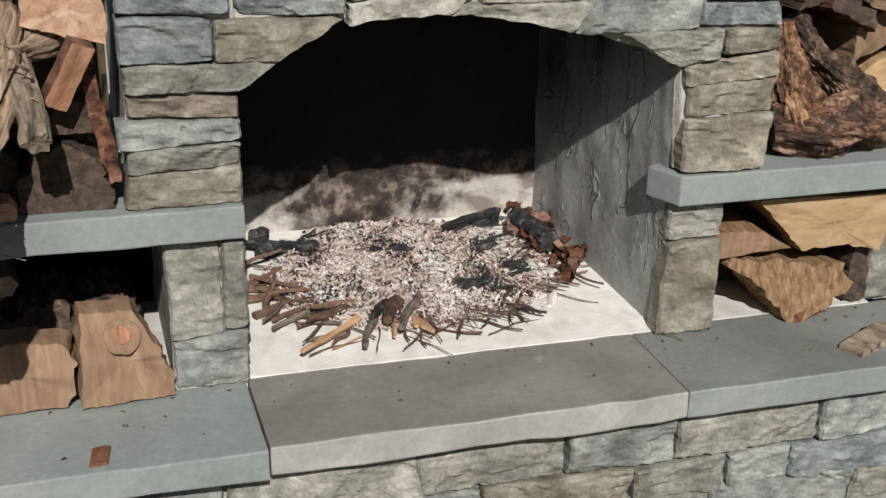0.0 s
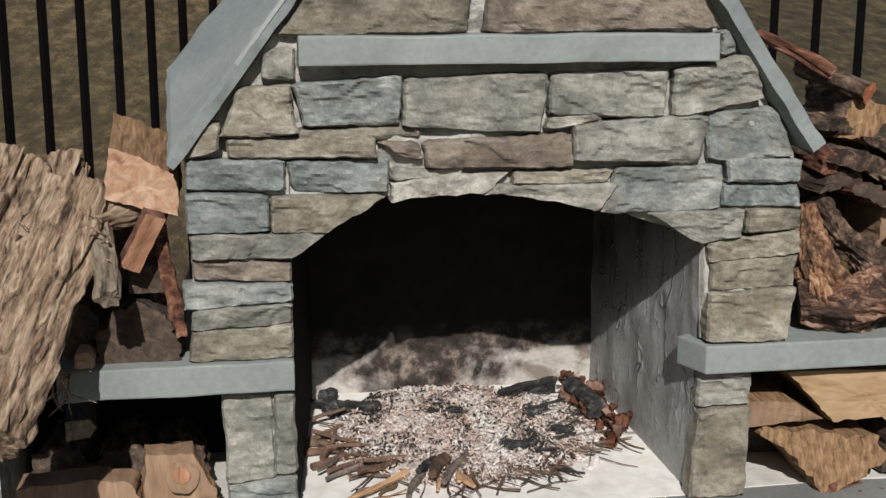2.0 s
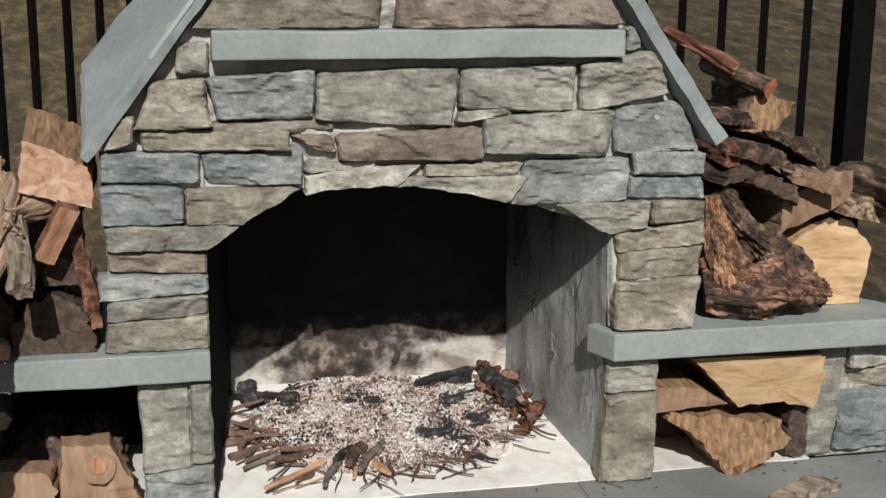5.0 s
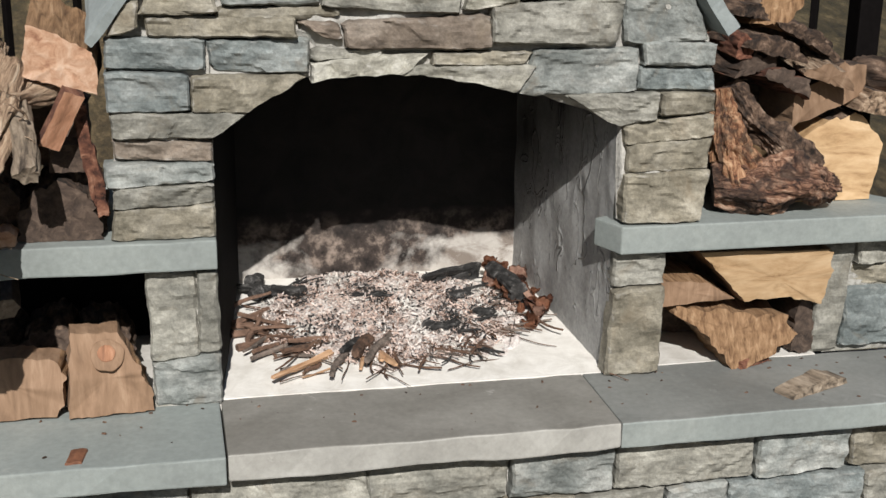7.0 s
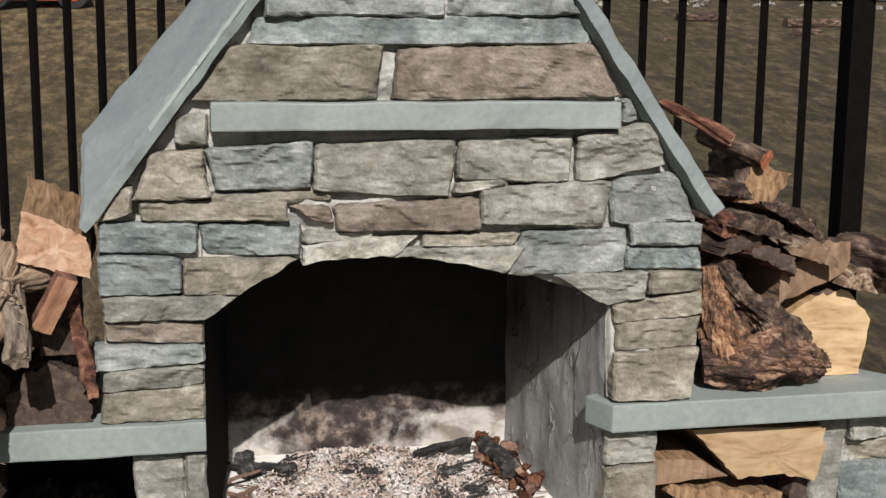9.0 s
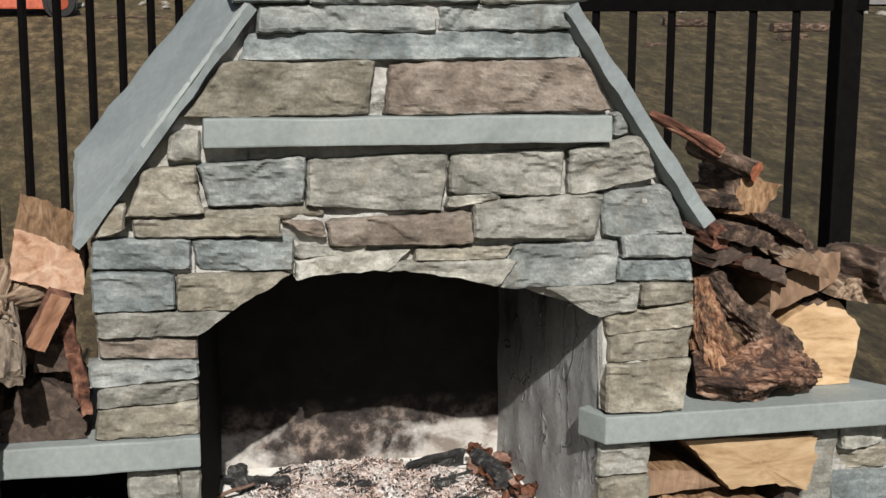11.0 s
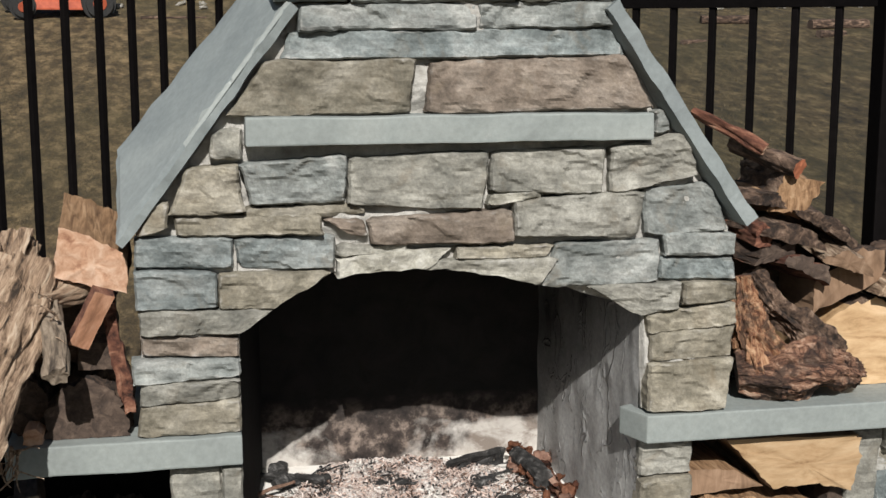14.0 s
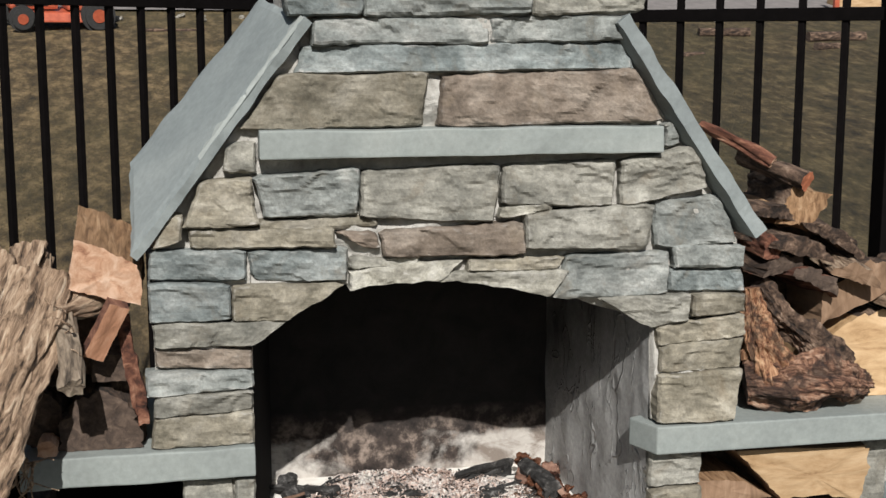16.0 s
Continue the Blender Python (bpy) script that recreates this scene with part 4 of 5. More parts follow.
for k, (x, y, z, r) in enumerate(((-0.70, 0.20, 0.003, 0.062), (-0.83, 0.22, 0.003, 0.060), (-0.965, 0.21, 0.003, 0.068))):
    log("dark weathered log stacked deep in the niche", round_section(r), 0.2, pose(x, y, z, 0, 0, random.uniform(-6, 6)), (WOOD_DARK, BARK, WOOD_DARK), 70.0 + k)

# firewood on the left shelf
log("dark half-round log end on the shelf", half_round(0.172, 0.128), 0.33, pose(-0.766, 0.012, 0.389), DRK, 11.0, rough=0.005)
log("dark block of old wood on the pile", cut([(-0.034, 0), (0.034, 0.003), (0.036, 0.058), (-0.03, 0.062)]), 0.2, pose(-0.748, 0.02, 0.532, 0, 4, 6), DRK, 12.0, rough=0.004)
log("strip of red bark standing beside the stones", cut([(-0.002, 0), (0.022, 0.005), (0.012, 0.08), (-0.004, 0.16), (-0.014, 0.235), (-0.038, 0.23), (-0.03, 0.15), (-0.014, 0.07)], range(8)), 0.025, pose(-0.688, 0.0, 0.44), (BARK_RED, BARK_RED, BARK_RED), 13.0, name="bark_strip", rough=0.006)
log("reddish split stick leaning on the pile", cut([(-0.021, 0), (0.019, 0.004), (0.020, 0.125), (-0.02, 0.122)]), 0.045, pose(-0.772, -0.05, 0.598, 8, 26, 12), (BARK_RED, WOOD_ORANGE, WOOD_REDDISH), 14.0, name="split_stick", rough=0.0025)
log("orange split log with shaggy bark on top", cut([(-0.072, 0.039), (0.0, 0.018), (0.07, 0.0), (0.072, 0.085), (0.01, 0.125), (-0.058, 0.148)], (2, 3, 4)), 0.20, pose(-0.745, 0.01, 0.696, 13, 0, 0), (WOOD_ORANGE, WOOD_RUST, WOOD_ORANGE), 15.0, rough=0.0035, fibre=0.001)
log("shadowed split log in the middle of the pile", poly(0.15, 0.15, (3, 4)), 0.3, pose(-0.79, 0.10, 0.53), DRK, 16.0)
log("dark log low in the pile", round_section(0.06), 0.34, pose(-0.90, 0.06, 0.389), DRK, 18.0)
log("dark log behind the shaggy ones", round_section(0.07), 0.34, pose(-0.88, 0.12, 0.50), DRK, 19.0)
log("small orange-red piece of wood on the shelf", poly(0.04, 0.035), 0.06, pose(-0.875, -0.015, 0.389), (WOOD_ORANGE,) * 3, 17.0, name="wood_scrap")
for k, (x, y, z, rx, rz, w, ln) in enumerate(((-1.005, -0.36, 0.33, 35, -17, 0.15, 0.60), (-1.115, -0.20, 0.42, 30, -12, 0.16, 0.55), (-0.935, 0.03, 0.60, 26, -4, 0.09, 0.30))):
    log("long pale shaggy log with fibrous grey bark", [(0.5 * w * math.cos(q) * (1 + 0.18 * math.cos(3 * q + k)), 0.5 * w + 0.42 * w * math.sin(q), True) for q in [i * math.tau / 14 for i in range(14)]], ln,
        pose(x, y, z, rx, 0, rz), (WOOD_PALE, WOOD_PALE, WOOD_PALE), 21.0 + k * 3.7, rough=0.006, groove=0.001, fibre=0.013, cuts=34)
STUB = (-0.804, -0.17, 0.558)
log("pale broken branch stub jutting from the pile", round_section(0.025), 0.30, pose(STUB[0], STUB[1], STUB[2], 30, 0, 7), (WOOD_GREY, WOOD_GREY, WOOD_GREY), 26.0, rough=0.010, groove=0.003, fibre=0.005)
log("knobbly pale branch on the pile", round_section(0.025), 0.18, pose(-0.862, -0.04, 0.665, 4, 0, -40), (WOOD_GREY, WOOD_PALE, WOOD_GREY), 27.0, rough=0.012, groove=0.004, fibre=0.006)


def frayed_strips():
    bm = bmesh.new()
    for k in range(60):
        x, y, z = random.gauss(-0.885, 0.03), random.uniform(-0.12, -0.02), random.uniform(0.59, 0.73)
        if k > 46:
            x, y, z = random.uniform(-0.93, -0.89), -0.10, random.uniform(0.36, 0.42)
        p, d = Vector((x, y, z)), Vector((random.gauss(0, 0.5), random.gauss(-0.1, 0.3), random.gauss(-0.3, 0.7))).normalized()
        w, last = random.uniform(0.001, 0.0045), None
        for s in range(7):
            side = d.cross(Vector((0.2, 1, 0.1))).normalized() * w * (1 - s / 8)
            now = [bm.verts.new(p - side), bm.verts.new(p + side), bm.verts.new(p + Vector((0, -w, 0)))]
            if last:
                for i in range(3):
                    bm.faces.new((last[i], last[(i + 1) % 3], now[(i + 1) % 3], now[i]))
            last = now
            p = p + d * 0.010
            d = (d + Vector((random.gauss(0, 0.25), random.gauss(0, 0.2), random.gauss(-0.06, 0.25)))).normalized()
    thing("frayed_bark_fibres", bm, WOOD_PALE, "frayed pale strips of stringy bark on the pile", "bark", kind="stuff")


frayed_strips()

# niche and shelf on the other side
log("pale yellow split log end in the niche", cut([(-0.20, 0.135), (-0.14, 0.075), (-0.08, 0.008), (0.04, 0.012), (0.125, -0.012), (0.135, 0.06), (0.14, 0.128)], (5,)), 0.3, pose(0.862, 0.012, 0.156), (WOOD_TAN, WOOD_TAN, WOOD_YELLOW), 31.0, rough=0.006)
log("tan wedge of split wood on the niche floor", cut([(0.02, 0), (0.06, 0.0), (0.19, 0.06), (0.16, 0.11), (0.05, 0.125), (-0.11, 0.15), (-0.12, 0.13), (-0.04, 0.08)], (2, 3, 4)), 0.30, pose(0.735, -0.015, 0.005), (WOOD_RUST, WOOD_RUST, WOOD_RUST), 33.0, rough=0.009, fibre=0.006, lean=(0.0, 0.35))
log("brown split wedge between the logs", cut([(-0.09, 0.0), (0.1, 0.01), (0.03, 0.055), (-0.09, 0.065)]), 0.3, pose(0.665, 0.03, 0.155), (WOOD_RUST, WOOD_RUST, WOOD_TAN), 35.0)
log("dark log end in the niche", poly(0.055, 0.15, (0, 1, 2, 3, 4)), 0.25, pose(0.965, 0.05, 0.004), DRK, 36.0)
log("dark log at the back of the niche", poly(0.2, 0.25, (3, 4)), 0.12, pose(0.75, 0.24, 0.004), DRK, 37.0)
log("weathered piece of bark lying on the hearth slab", cut([(-0.095, 0.0), (0.095, 0.0), (0.09, 0.014), (0.03, 0.030), (-0.05, 0.022), (-0.09, 0.010)]), 0.055, pose(0.90, -0.175, 0.001, 0, 0, 22), (WOOD_GREY,) * 3, 38.0, name="bark_piece", rough=0.006)
log("small red-brown scrap of bark on the slab", poly(0.10, 0.022), 0.05, pose(0.82, 0.0, 0.002, 0, 0, 25), (BARK_RED,) * 3, 39.0, name="bark_piece")
log("small orange-brown bark chip on the slab", poly(0.035, 0.008), 0.06, pose(-0.755, -0.245, 0.0, 0, 0, -8), (LEAF,) * 3, 40.0, name="bark_piece", rough=0.003)


def gnarled_root():
    """A twisted stump: a foot that lies on the shelf, a neck that rises beside the stones, and a torn face, as one grown lump."""
    ob = thing("gnarled_root", None, None, "gnarled twisted stump of reddish root wood on the shelf", "firewood", "stacked firewood")
    def limb(name, path, radii, mat, seed, label=""):
        bm = bmesh.new()
        rings, sides, steps = [], 90, 110
        uv = bm.loops.layers.uv.new("grain")
        for j in range(steps + 1):
            u = j / steps * (len(path) - 1)
            k = min(int(u), len(path) - 2)
            s = u - k
            s = s * s * (3 - 2 * s)
            c, r = Vector(path[k]).lerp(Vector(path[k + 1]), s), radii[k] * (1 - s) + radii[k + 1] * s
            d = (Vector(path[k + 1]) - Vector(path[k])).normalized()
            e1 = d.cross(Vector((0, 1, 0.2))).normalized()
            e2 = d.cross(e1)
            ring = []
            for i in range(sides):
                t = i * math.tau / sides + 0.9 * j / steps
                q = e1 * math.cos(t) + e2 * math.sin(t)
                p = c + q * r
                lob = 1 + 0.24 * math.sin(4 * t + seed) * (0.5 + 0.5 * math.sin(j * 0.15)) - 0.1
                # strands that run along the limb, twisting a little
                ca, sa, run = math.cos(t) * 0.06, math.sin(t) * 0.06, j / steps
                strand = 0.3 - abs(n3(ca + seed, sa, run * 0.05, 42))
                thin = 0.3 - abs(n3(ca, sa + seed, run * 0.09, 100))
                p = c + q * r * lob + q * (0.026 * strand + 0.010 * thin + 0.020 * n3(p.x, p.y + seed, p.z, 13) + 0.007 * n3(p.x, p.y, p.z + seed, 60))
                ring.append(bm.verts.new(p))
            rings.append(ring)
        for j in range(steps):
            for i in range(sides):
                f = bm.faces.new((rings[j][i], rings[j][(i + 1) % sides], rings[j + 1][(i + 1) % sides], rings[j + 1][i]))
                for loop, (di, dj) in zip(f.loops, ((0, 0), (1, 0), (1, 1), (0, 1))):
                    loop[uv].uv = ((i + di) / sides * 0.35, (j + dj) / steps * 0.35)
        for ring in (rings[0], rings[-1]):
            bm.faces.new(ring)
        bmesh.ops.recalc_face_normals(bm, faces=bm.faces[:])
        part(name, bm, mat, ob, label)
    limb("foot", [(0.700, 0.06, 0.440), (0.79, 0.035, 0.452), (0.88, 0.03, 0.452), (0.95, 0.04, 0.440), (1.0, 0.05, 0.425)], (0.040, 0.064, 0.064, 0.052, 0.026), ROOT, 2.0)
    limb("neck", [(0.712, 0.08, 0.665), (0.718, 0.07, 0.60), (0.738, 0.055, 0.53), (0.79, 0.045, 0.455)], (0.020, 0.032, 0.046, 0.058), ROOT_PALE, 5.0, "torn orange-brown neck of the stump")
    limb("ridge", [(0.735, 0.10, 0.665), (0.79, 0.09, 0.590), (0.87, 0.08, 0.530), (0.965, 0.08, 0.465)], (0.022, 0.032, 0.034, 0.028), BARK, 8.0, "dark grey weathered ridge of the stump")


gnarled_root()
log("pale yellow split log end on the shelf", cut([(-0.12, 0), (0.11, 0), (0.13, 0.14), (0.06, 0.215), (-0.02, 0.20), (-0.125, 0.135)], (3,)), 0.18, pose(1.03, 0.11, 0.376), YEL, 41.0, rough=0.005)
log("grey-brown split log high on the pile", cut([(-0.10, 0), (0.10, 0.03), (0.12, 0.09), (0.06, 0.12), (-0.08, 0.075)], (2, 3)), 0.2, pose(1.00, 0.10, 0.585, 0, -12, 6), (WOOD_TAN, BARK, WOOD_TAN), 43.0)
log("pale grey split log beside the pile", cut([(-0.06, 0), (0.12, -0.02), (0.12, 0.04), (-0.03, 0.05)], (2,)), 0.13, pose(1.12, 0.07, 0.60, 0, 4, 0), (WOOD_PALE, BARK, WOOD_PALE), 42.0)
log("dark bark-covered log in the pile", round_section(0.065), 0.22, pose(0.86, 0.24, 0.52, 0, 0, 8), DRK, 44.0)
log("dark bark-covered log in the pile", round_section(0.07), 0.22, pose(0.78, 0.24, 0.376, 0, 0, -5), DRK, 45.0)
log("dark bark-covered log in the pile", round_section(0.075), 0.25, pose(0.76, 0.24, 0.53, 0, 0, 5), DRK, 45.5)
log("dark round log at the edge of the pile", round_section(0.06), 0.2, pose(1.19, 0.02, 0.60, 0, 0, 12), DRK, 46.0)
log("dark red log with an orange cut end", round_section(0.025), 0.20, pose(0.862, 0.12, 0.882, 15, 0, 30), (BARK_RED, BARK, WOOD_REDBROWN), 47.0, rough=0.007)
log("dark red log with flaking bark", round_section(0.014), 0.20, pose(0.80, 0.18, 0.935, 26, 0, 50), (BARK_RED, BARK_RED, WOOD_ORANGE), 47.5, rough=0.010)
log("orange split log with a torn end", cut([(-0.065, 0.012), (0.012, 0.0), (0.045, 0.04), (0.078, 0.076), (-0.02, 0.108), (-0.05, 0.06)], (4,)), 0.25, pose(0.868, 0.14, 0.79), (WOOD_RUST, BARK, WOOD_RUST), 48.0, rough=0.012, fibre=0.006)
log("dark split log under the torn one", poly(0.16, 0.13, (3, 4)), 0.18, pose(0.90, 0.24, 0.66), DRK, 49.0)
PILE_BARK = (BARK, BARK, BARK)
for k, (x, y, z, w, h, ry, rz, mats) in enumerate(((0.83, 0.05, 0.742, 0.17, 0.032, 14, 10, PILE_BARK), (0.925, 0.10, 0.765, 0.15, 0.028, 28, -12, PILE_BARK), (0.865, 0.05, 0.668, 0.14, 0.034, 24, 5, (BARK_RED, BARK_RED, WOOD_DARK)),
                                                   (0.965, 0.05, 0.676, 0.13, 0.034, 17, -6, (WOOD_GREY, WOOD_PALE, WOOD_TAN)), (0.79, 0.07, 0.70, 0.12, 0.03, -8, 14, (BARK_RED, BARK, WOOD_DARK)), (0.755, 0.06, 0.735, 0.045, 0.045, 0, 0, (BARK_RED, BARK_RED, BARK_RED)),
                                                   (0.80, 0.12, 0.82, 0.11, 0.025, 10, 20, PILE_BARK), (0.985, 0.13, 0.725, 0.13, 0.03, 38, 0, PILE_BARK))):
    log("curled slab of dark bark on the pile", half_round(w, h * 1.25), 0.17, pose(x, y, z, random.uniform(-6, 6), ry, rz), mats, 50.0 + k, name="bark_slab", rough=0.004 if w < 0.06 else 0.011, groove=0.003, fibre=0.001 if w < 0.06 else 0.005)


# ---- in the firebox ----
def floor_z(y):
    return 0.003 + 0.1022 * max(0.0, y - 0.025)


def make_ash():
    bm = bmesh.new()
    n = 150
    g = []
    for j in range(n + 1):
        row = []
        for i in range(n + 1):
            u, v = 2 * i / n - 1, 2 * j / n - 1
            x, y = -0.015 + 0.36 * u, 0.395 + 0.30 * v
            e = 1 - (u * u + v * v) * (1 + 0.5 * n3(u, v, 1, 2.4))
            z = floor_z(y) - 0.006 + 0.024 * max(-0.2, e) ** (1 if e < 0 else 0.6) + (0.012 * n3(x, y, 0, 20) + 0.009 * n3(x, y, 3, 55) + 0.005 * n3(x, y, 5, 120)) * (1 if e > 0 else 0.2)
            row.append(bm.verts.new((x, y, z)))
        g.append(row)
    for j in range(n):
        for i in range(n):
            bm.faces.new((g[j][i], g[j][i + 1], g[j + 1][i + 1], g[j + 1][i]))
    thing("ash_heap", bm, ASH, "heap of pale grey wood ash on the firebox floor", "ash", kind="stuff")
    bm = bmesh.new()
    for k in range(15000):
        r, q = random.random() ** 0.55, random.uniform(0, math.tau)
        x, y = -0.015 + 0.345 * r * math.cos(q), 0.386 + 0.272 * r * math.sin(q)
        z = floor_z(y) + 0.003 + 0.026 * max(0.0, 1 - r * r) ** 0.6 + 0.012 * n3(x, y, 0, 20) + random.uniform(0, 0.006)
        s = 0.0008 + 0.0038 * random.random() ** 2.5
        long = random.uniform(1.0, 2.6)
        m = pose(x, y, z, random.uniform(-50, 50), random.uniform(-50, 50), random.uniform(0, 360))
        tone = 0.06 + 1.2 * n3(x, y, 11, 11) + 0.5 * n3(x, y, 12, 40) + random.gauss(0, 0.26)
        f = bm.faces.new([bm.verts.new(m @ Vector(p)) for p in ((-s * long, -s * 0.5, 0), (s * long, -s * 0.35, 0), (s * 0.8 * long, s * 0.5, 0.001), (-s * 0.7 * long, s * 0.4, 0.0015))])
        f.material_index = 3 if tone > 0.60 else 0 if tone > 0.24 else 4 if tone > -0.34 else 2 if tone > -0.46 else 1
    thing("ash_flakes", bm, [ASH_FLAKE, CHAR, TWIG, HEARTH_FLOOR, ASH_PINK], "flakes of ash, char and scorched scraps", "ash", kind="stuff")


make_ash()


def lump(sx, sy, sz, seed):
    bm = bmesh.new()
    bmesh.ops.create_icosphere(bm, subdivisions=4, radius=1.0)
    for v in bm.verts:
        p = v.co
        k = max(abs(p.x), abs(p.y), abs(p.z)) ** 0.6
        p = Vector((p.x * sx, p.y * sy, p.z * sz)) / k
        v.co = p * (1 + 0.75 * n3(p.x + seed, p.y, p.z, 26) + 0.5 * n3(p.x + seed, p.y + 5, p.z, 60)) + Vector((n3(p.x, p.y, p.z + seed, 60), n3(p.x + 3, p.y, p.z, 60), n3(p.x, p.y + 3, p.z + seed, 60))) * 0.005 + Vector((0, 0, sz * 0.8))
    return bm


for k, (x, y, sx, sy, sz, rz) in enumerate(((-0.315, 0.52, 0.055, 0.05, 0.034, 8), (-0.25, 0.53, 0.05, 0.04, 0.028, -14), (-0.335, 0.60, 0.04, 0.03, 0.028, 40), (0.20, 0.575, 0.115, 0.024, 0.022, 24), (0.265, 0.60, 0.035, 0.022, 0.03, 60),
                                             (-0.04, 0.46, 0.075, 0.035, 0.012, -12), (0.11, 0.27, 0.06, 0.05, 0.012, 10), (0.22, 0.33, 0.045, 0.03, 0.012, -30), (0.0, 0.37, 0.02, 0.015, 0.008, 20),
                                             (-0.10, 0.31, 0.03, 0.02, 0.008, -40), (0.19, 0.44, 0.05, 0.03, 0.012, 15))):
    z = floor_z(y) + (0.002 if x < -0.22 or y > 0.56 else 0.022)
    ob = thing("charcoal_chunk", lump(sx * 0.62, sy * 0.42, sz * 0.6, k * 3.1), CHAR, "burnt black chunk of charcoal in the ash", "charcoal", "charcoal chunks")
    ob.matrix_world = pose(x, y, z, 0, 0, rz)
bm = bmesh.new()
for k in range(600):
    cx, cy, w = random.choice(((-0.04, 0.46, 0.07), (0.11, 0.27, 0.07), (0.20, 0.35, 0.06), (0.19, 0.45, 0.05), (0.0, 0.37, 0.16), (-0.22, 0.30, 0.06), (0.02, 0.55, 0.16), (-0.13, 0.60, 0.09)))
    x, y = random.gauss(cx, w * 0.6), random.gauss(cy, w * 0.5)
    if not (-0.36 < x < 0.35 and 0.14 < y < 0.64):
        continue
    e = 1 - ((x + 0.015) / 0.36) ** 2 - ((y - 0.385) / 0.275) ** 2
    z, w = floor_z(y) + 0.006 + 0.026 * max(0.0, e) ** 0.6, random.uniform(0.001, 0.0055)
    m = pose(x, y, z, random.uniform(-25, 25), random.uniform(-25, 25), random.uniform(0, 360))
    hexa(bm, [m @ Vector(c) for c in ((-w, -w * 0.4, -0.002), (w, -w * 0.5, -0.002), (w * 0.8, w * 0.4, -0.002), (-w * 0.9, w * 0.5, -0.002), (-w * 0.7, -w * 0.3, 0.003), (w * 0.8, -w * 0.3, 0.003), (w * 0.6, w * 0.3, 0.003), (-w * 0.7, w * 0.3, 0.002))])
thing("char_bits", bm, CHAR, "scattered bits of black char on the ash", "charcoal", kind="stuff")
charred = log("charred log with rust-brown peeling bark leaning on the side wall", round_section(0.027), 0.15, pose(0.335, 0.40, floor_z(0.4) + 0.016, 4, 0, 14), (BARK_RED, CHAR, CHAR), 61.0, name="charred_log", group="charcoal chunks", rough=0.009)
log("curved rust-brown slab of peeling bark", half_round(0.055, 0.018), 0.17, pose(0.372, 0.37, floor_z(0.4) + 0.018, 6, 35, 12), (LEAF_PINK, LEAF_PINK, BARK_RED), 62.0, name="bark_slab", group="charcoal chunks", rough=0.009)


def stick_bm(length, r, seed, square=False, sides=6):
    bm = bmesh.new()
    rings = []
    for j in range(9):
        v = j / 8
        off = Vector((0, length * 0.10 * n3(v, seed, 0, 1.9) * (0 if square else 1), length * 0.035 * n3(v, seed, 5, 1.9)))
        rr = r * (1 - 0.45 * v) * (1 + 0.3 * n3(v, seed, 9, 6))
        rings.append([bm.verts.new(Vector((length * (v - 0.5), rr * math.cos(q), rr * math.sin(q) * (0.7 if square else 1))) + off) for q in [k * math.tau / sides + 0.4 for k in range(sides)]])
    for j in range(8):
        for i in range(sides):
            bm.faces.new((rings[j][i], rings[j][(i + 1) % sides], rings[j + 1][(i + 1) % sides], rings[j + 1][i]))
    bm.faces.new(rings[0][::-1])
    bm.faces.new(rings[-1])
    bmesh.ops.recalc_face_normals(bm, faces=bm.faces[:])
    return bm


def stick(name, label, mat, length, r, x, y, z, rz, ry, seed, square=False, group="twigs round the fire"):
    ob = thing(name, stick_bm(length, r, seed, square, 4 if square else 6), mat, label, "twig", group)
    ob.matrix_world = pose(x, y, floor_z(y) + z, 0, ry, rz)


def laid(name, label, mat, a, b, r, lift, seed, square=False, group="twigs round the fire"):
    """A stick on the floor from its thick end to its thin one."""
    (ax, ay), (bx, by) = a, b
    ln = math.hypot(bx - ax, by - ay)
    stick(name, label, mat, ln, r, (ax + bx) / 2, (ay + by) / 2, r + lift, math.degrees(math.atan2(by - ay, bx - ax)), -math.degrees(math.atan2(lift * 0.6, ln)), seed, square, group)


# split kindling and branch ends at the front of the heap, their tips towards the opening
for k, (ax, ay, bx, by, r, lift, mat) in enumerate((
        (-0.185, 0.190, -0.335, 0.050, 0.013, 0.006, KINDLING), (-0.205, 0.225, -0.300, 0.170, 0.012, 0.012, TWIG), (-0.185, 0.240, -0.285, 0.215, 0.010, 0.020, TWIG_RED), (-0.150, 0.215, -0.203, 0.050, 0.012, 0.004, TWIG_GREY),
        (-0.095, 0.225, -0.135, 0.130, 0.020, 0.006, TWIG), (-0.115, 0.225, -0.165, 0.150, 0.013, 0.014, CHAR), (-0.030, 0.265, -0.112, 0.095, 0.014, 0.010, TWIG_GREY), (-0.110, 0.165, -0.128, 0.090, 0.008, 0.004, KINDLING),
        (-0.072, 0.170, -0.045, 0.085, 0.013, 0.004, KINDLING), (-0.068, 0.165, -0.075, 0.110, 0.012, 0.006, KINDLING), (-0.045, 0.190, -0.028, 0.090, 0.007, 0.006, TWIG), (-0.215, 0.150, -0.262, 0.095, 0.006, 0.003, TWIG),
        (-0.195, 0.125, -0.265, 0.080, 0.004, 0.002, KINDLING), (-0.255, 0.255, -0.375, 0.175, 0.009, 0.004, TWIG_GREY), (-0.285, 0.340, -0.390, 0.200, 0.007, 0.006, TWIG_GREY), (-0.245, 0.135, -0.310, 0.120, 0.007, 0.002, TWIG_GREY))):
    laid("kindling_stick", "split orange-brown stick of kindling, half burnt" if mat is KINDLING else "half-burnt brown branch end beside the ash", mat, (ax, ay), (bx, by), r, lift, k * 2.3, mat is KINDLING, "kindling round the fire")
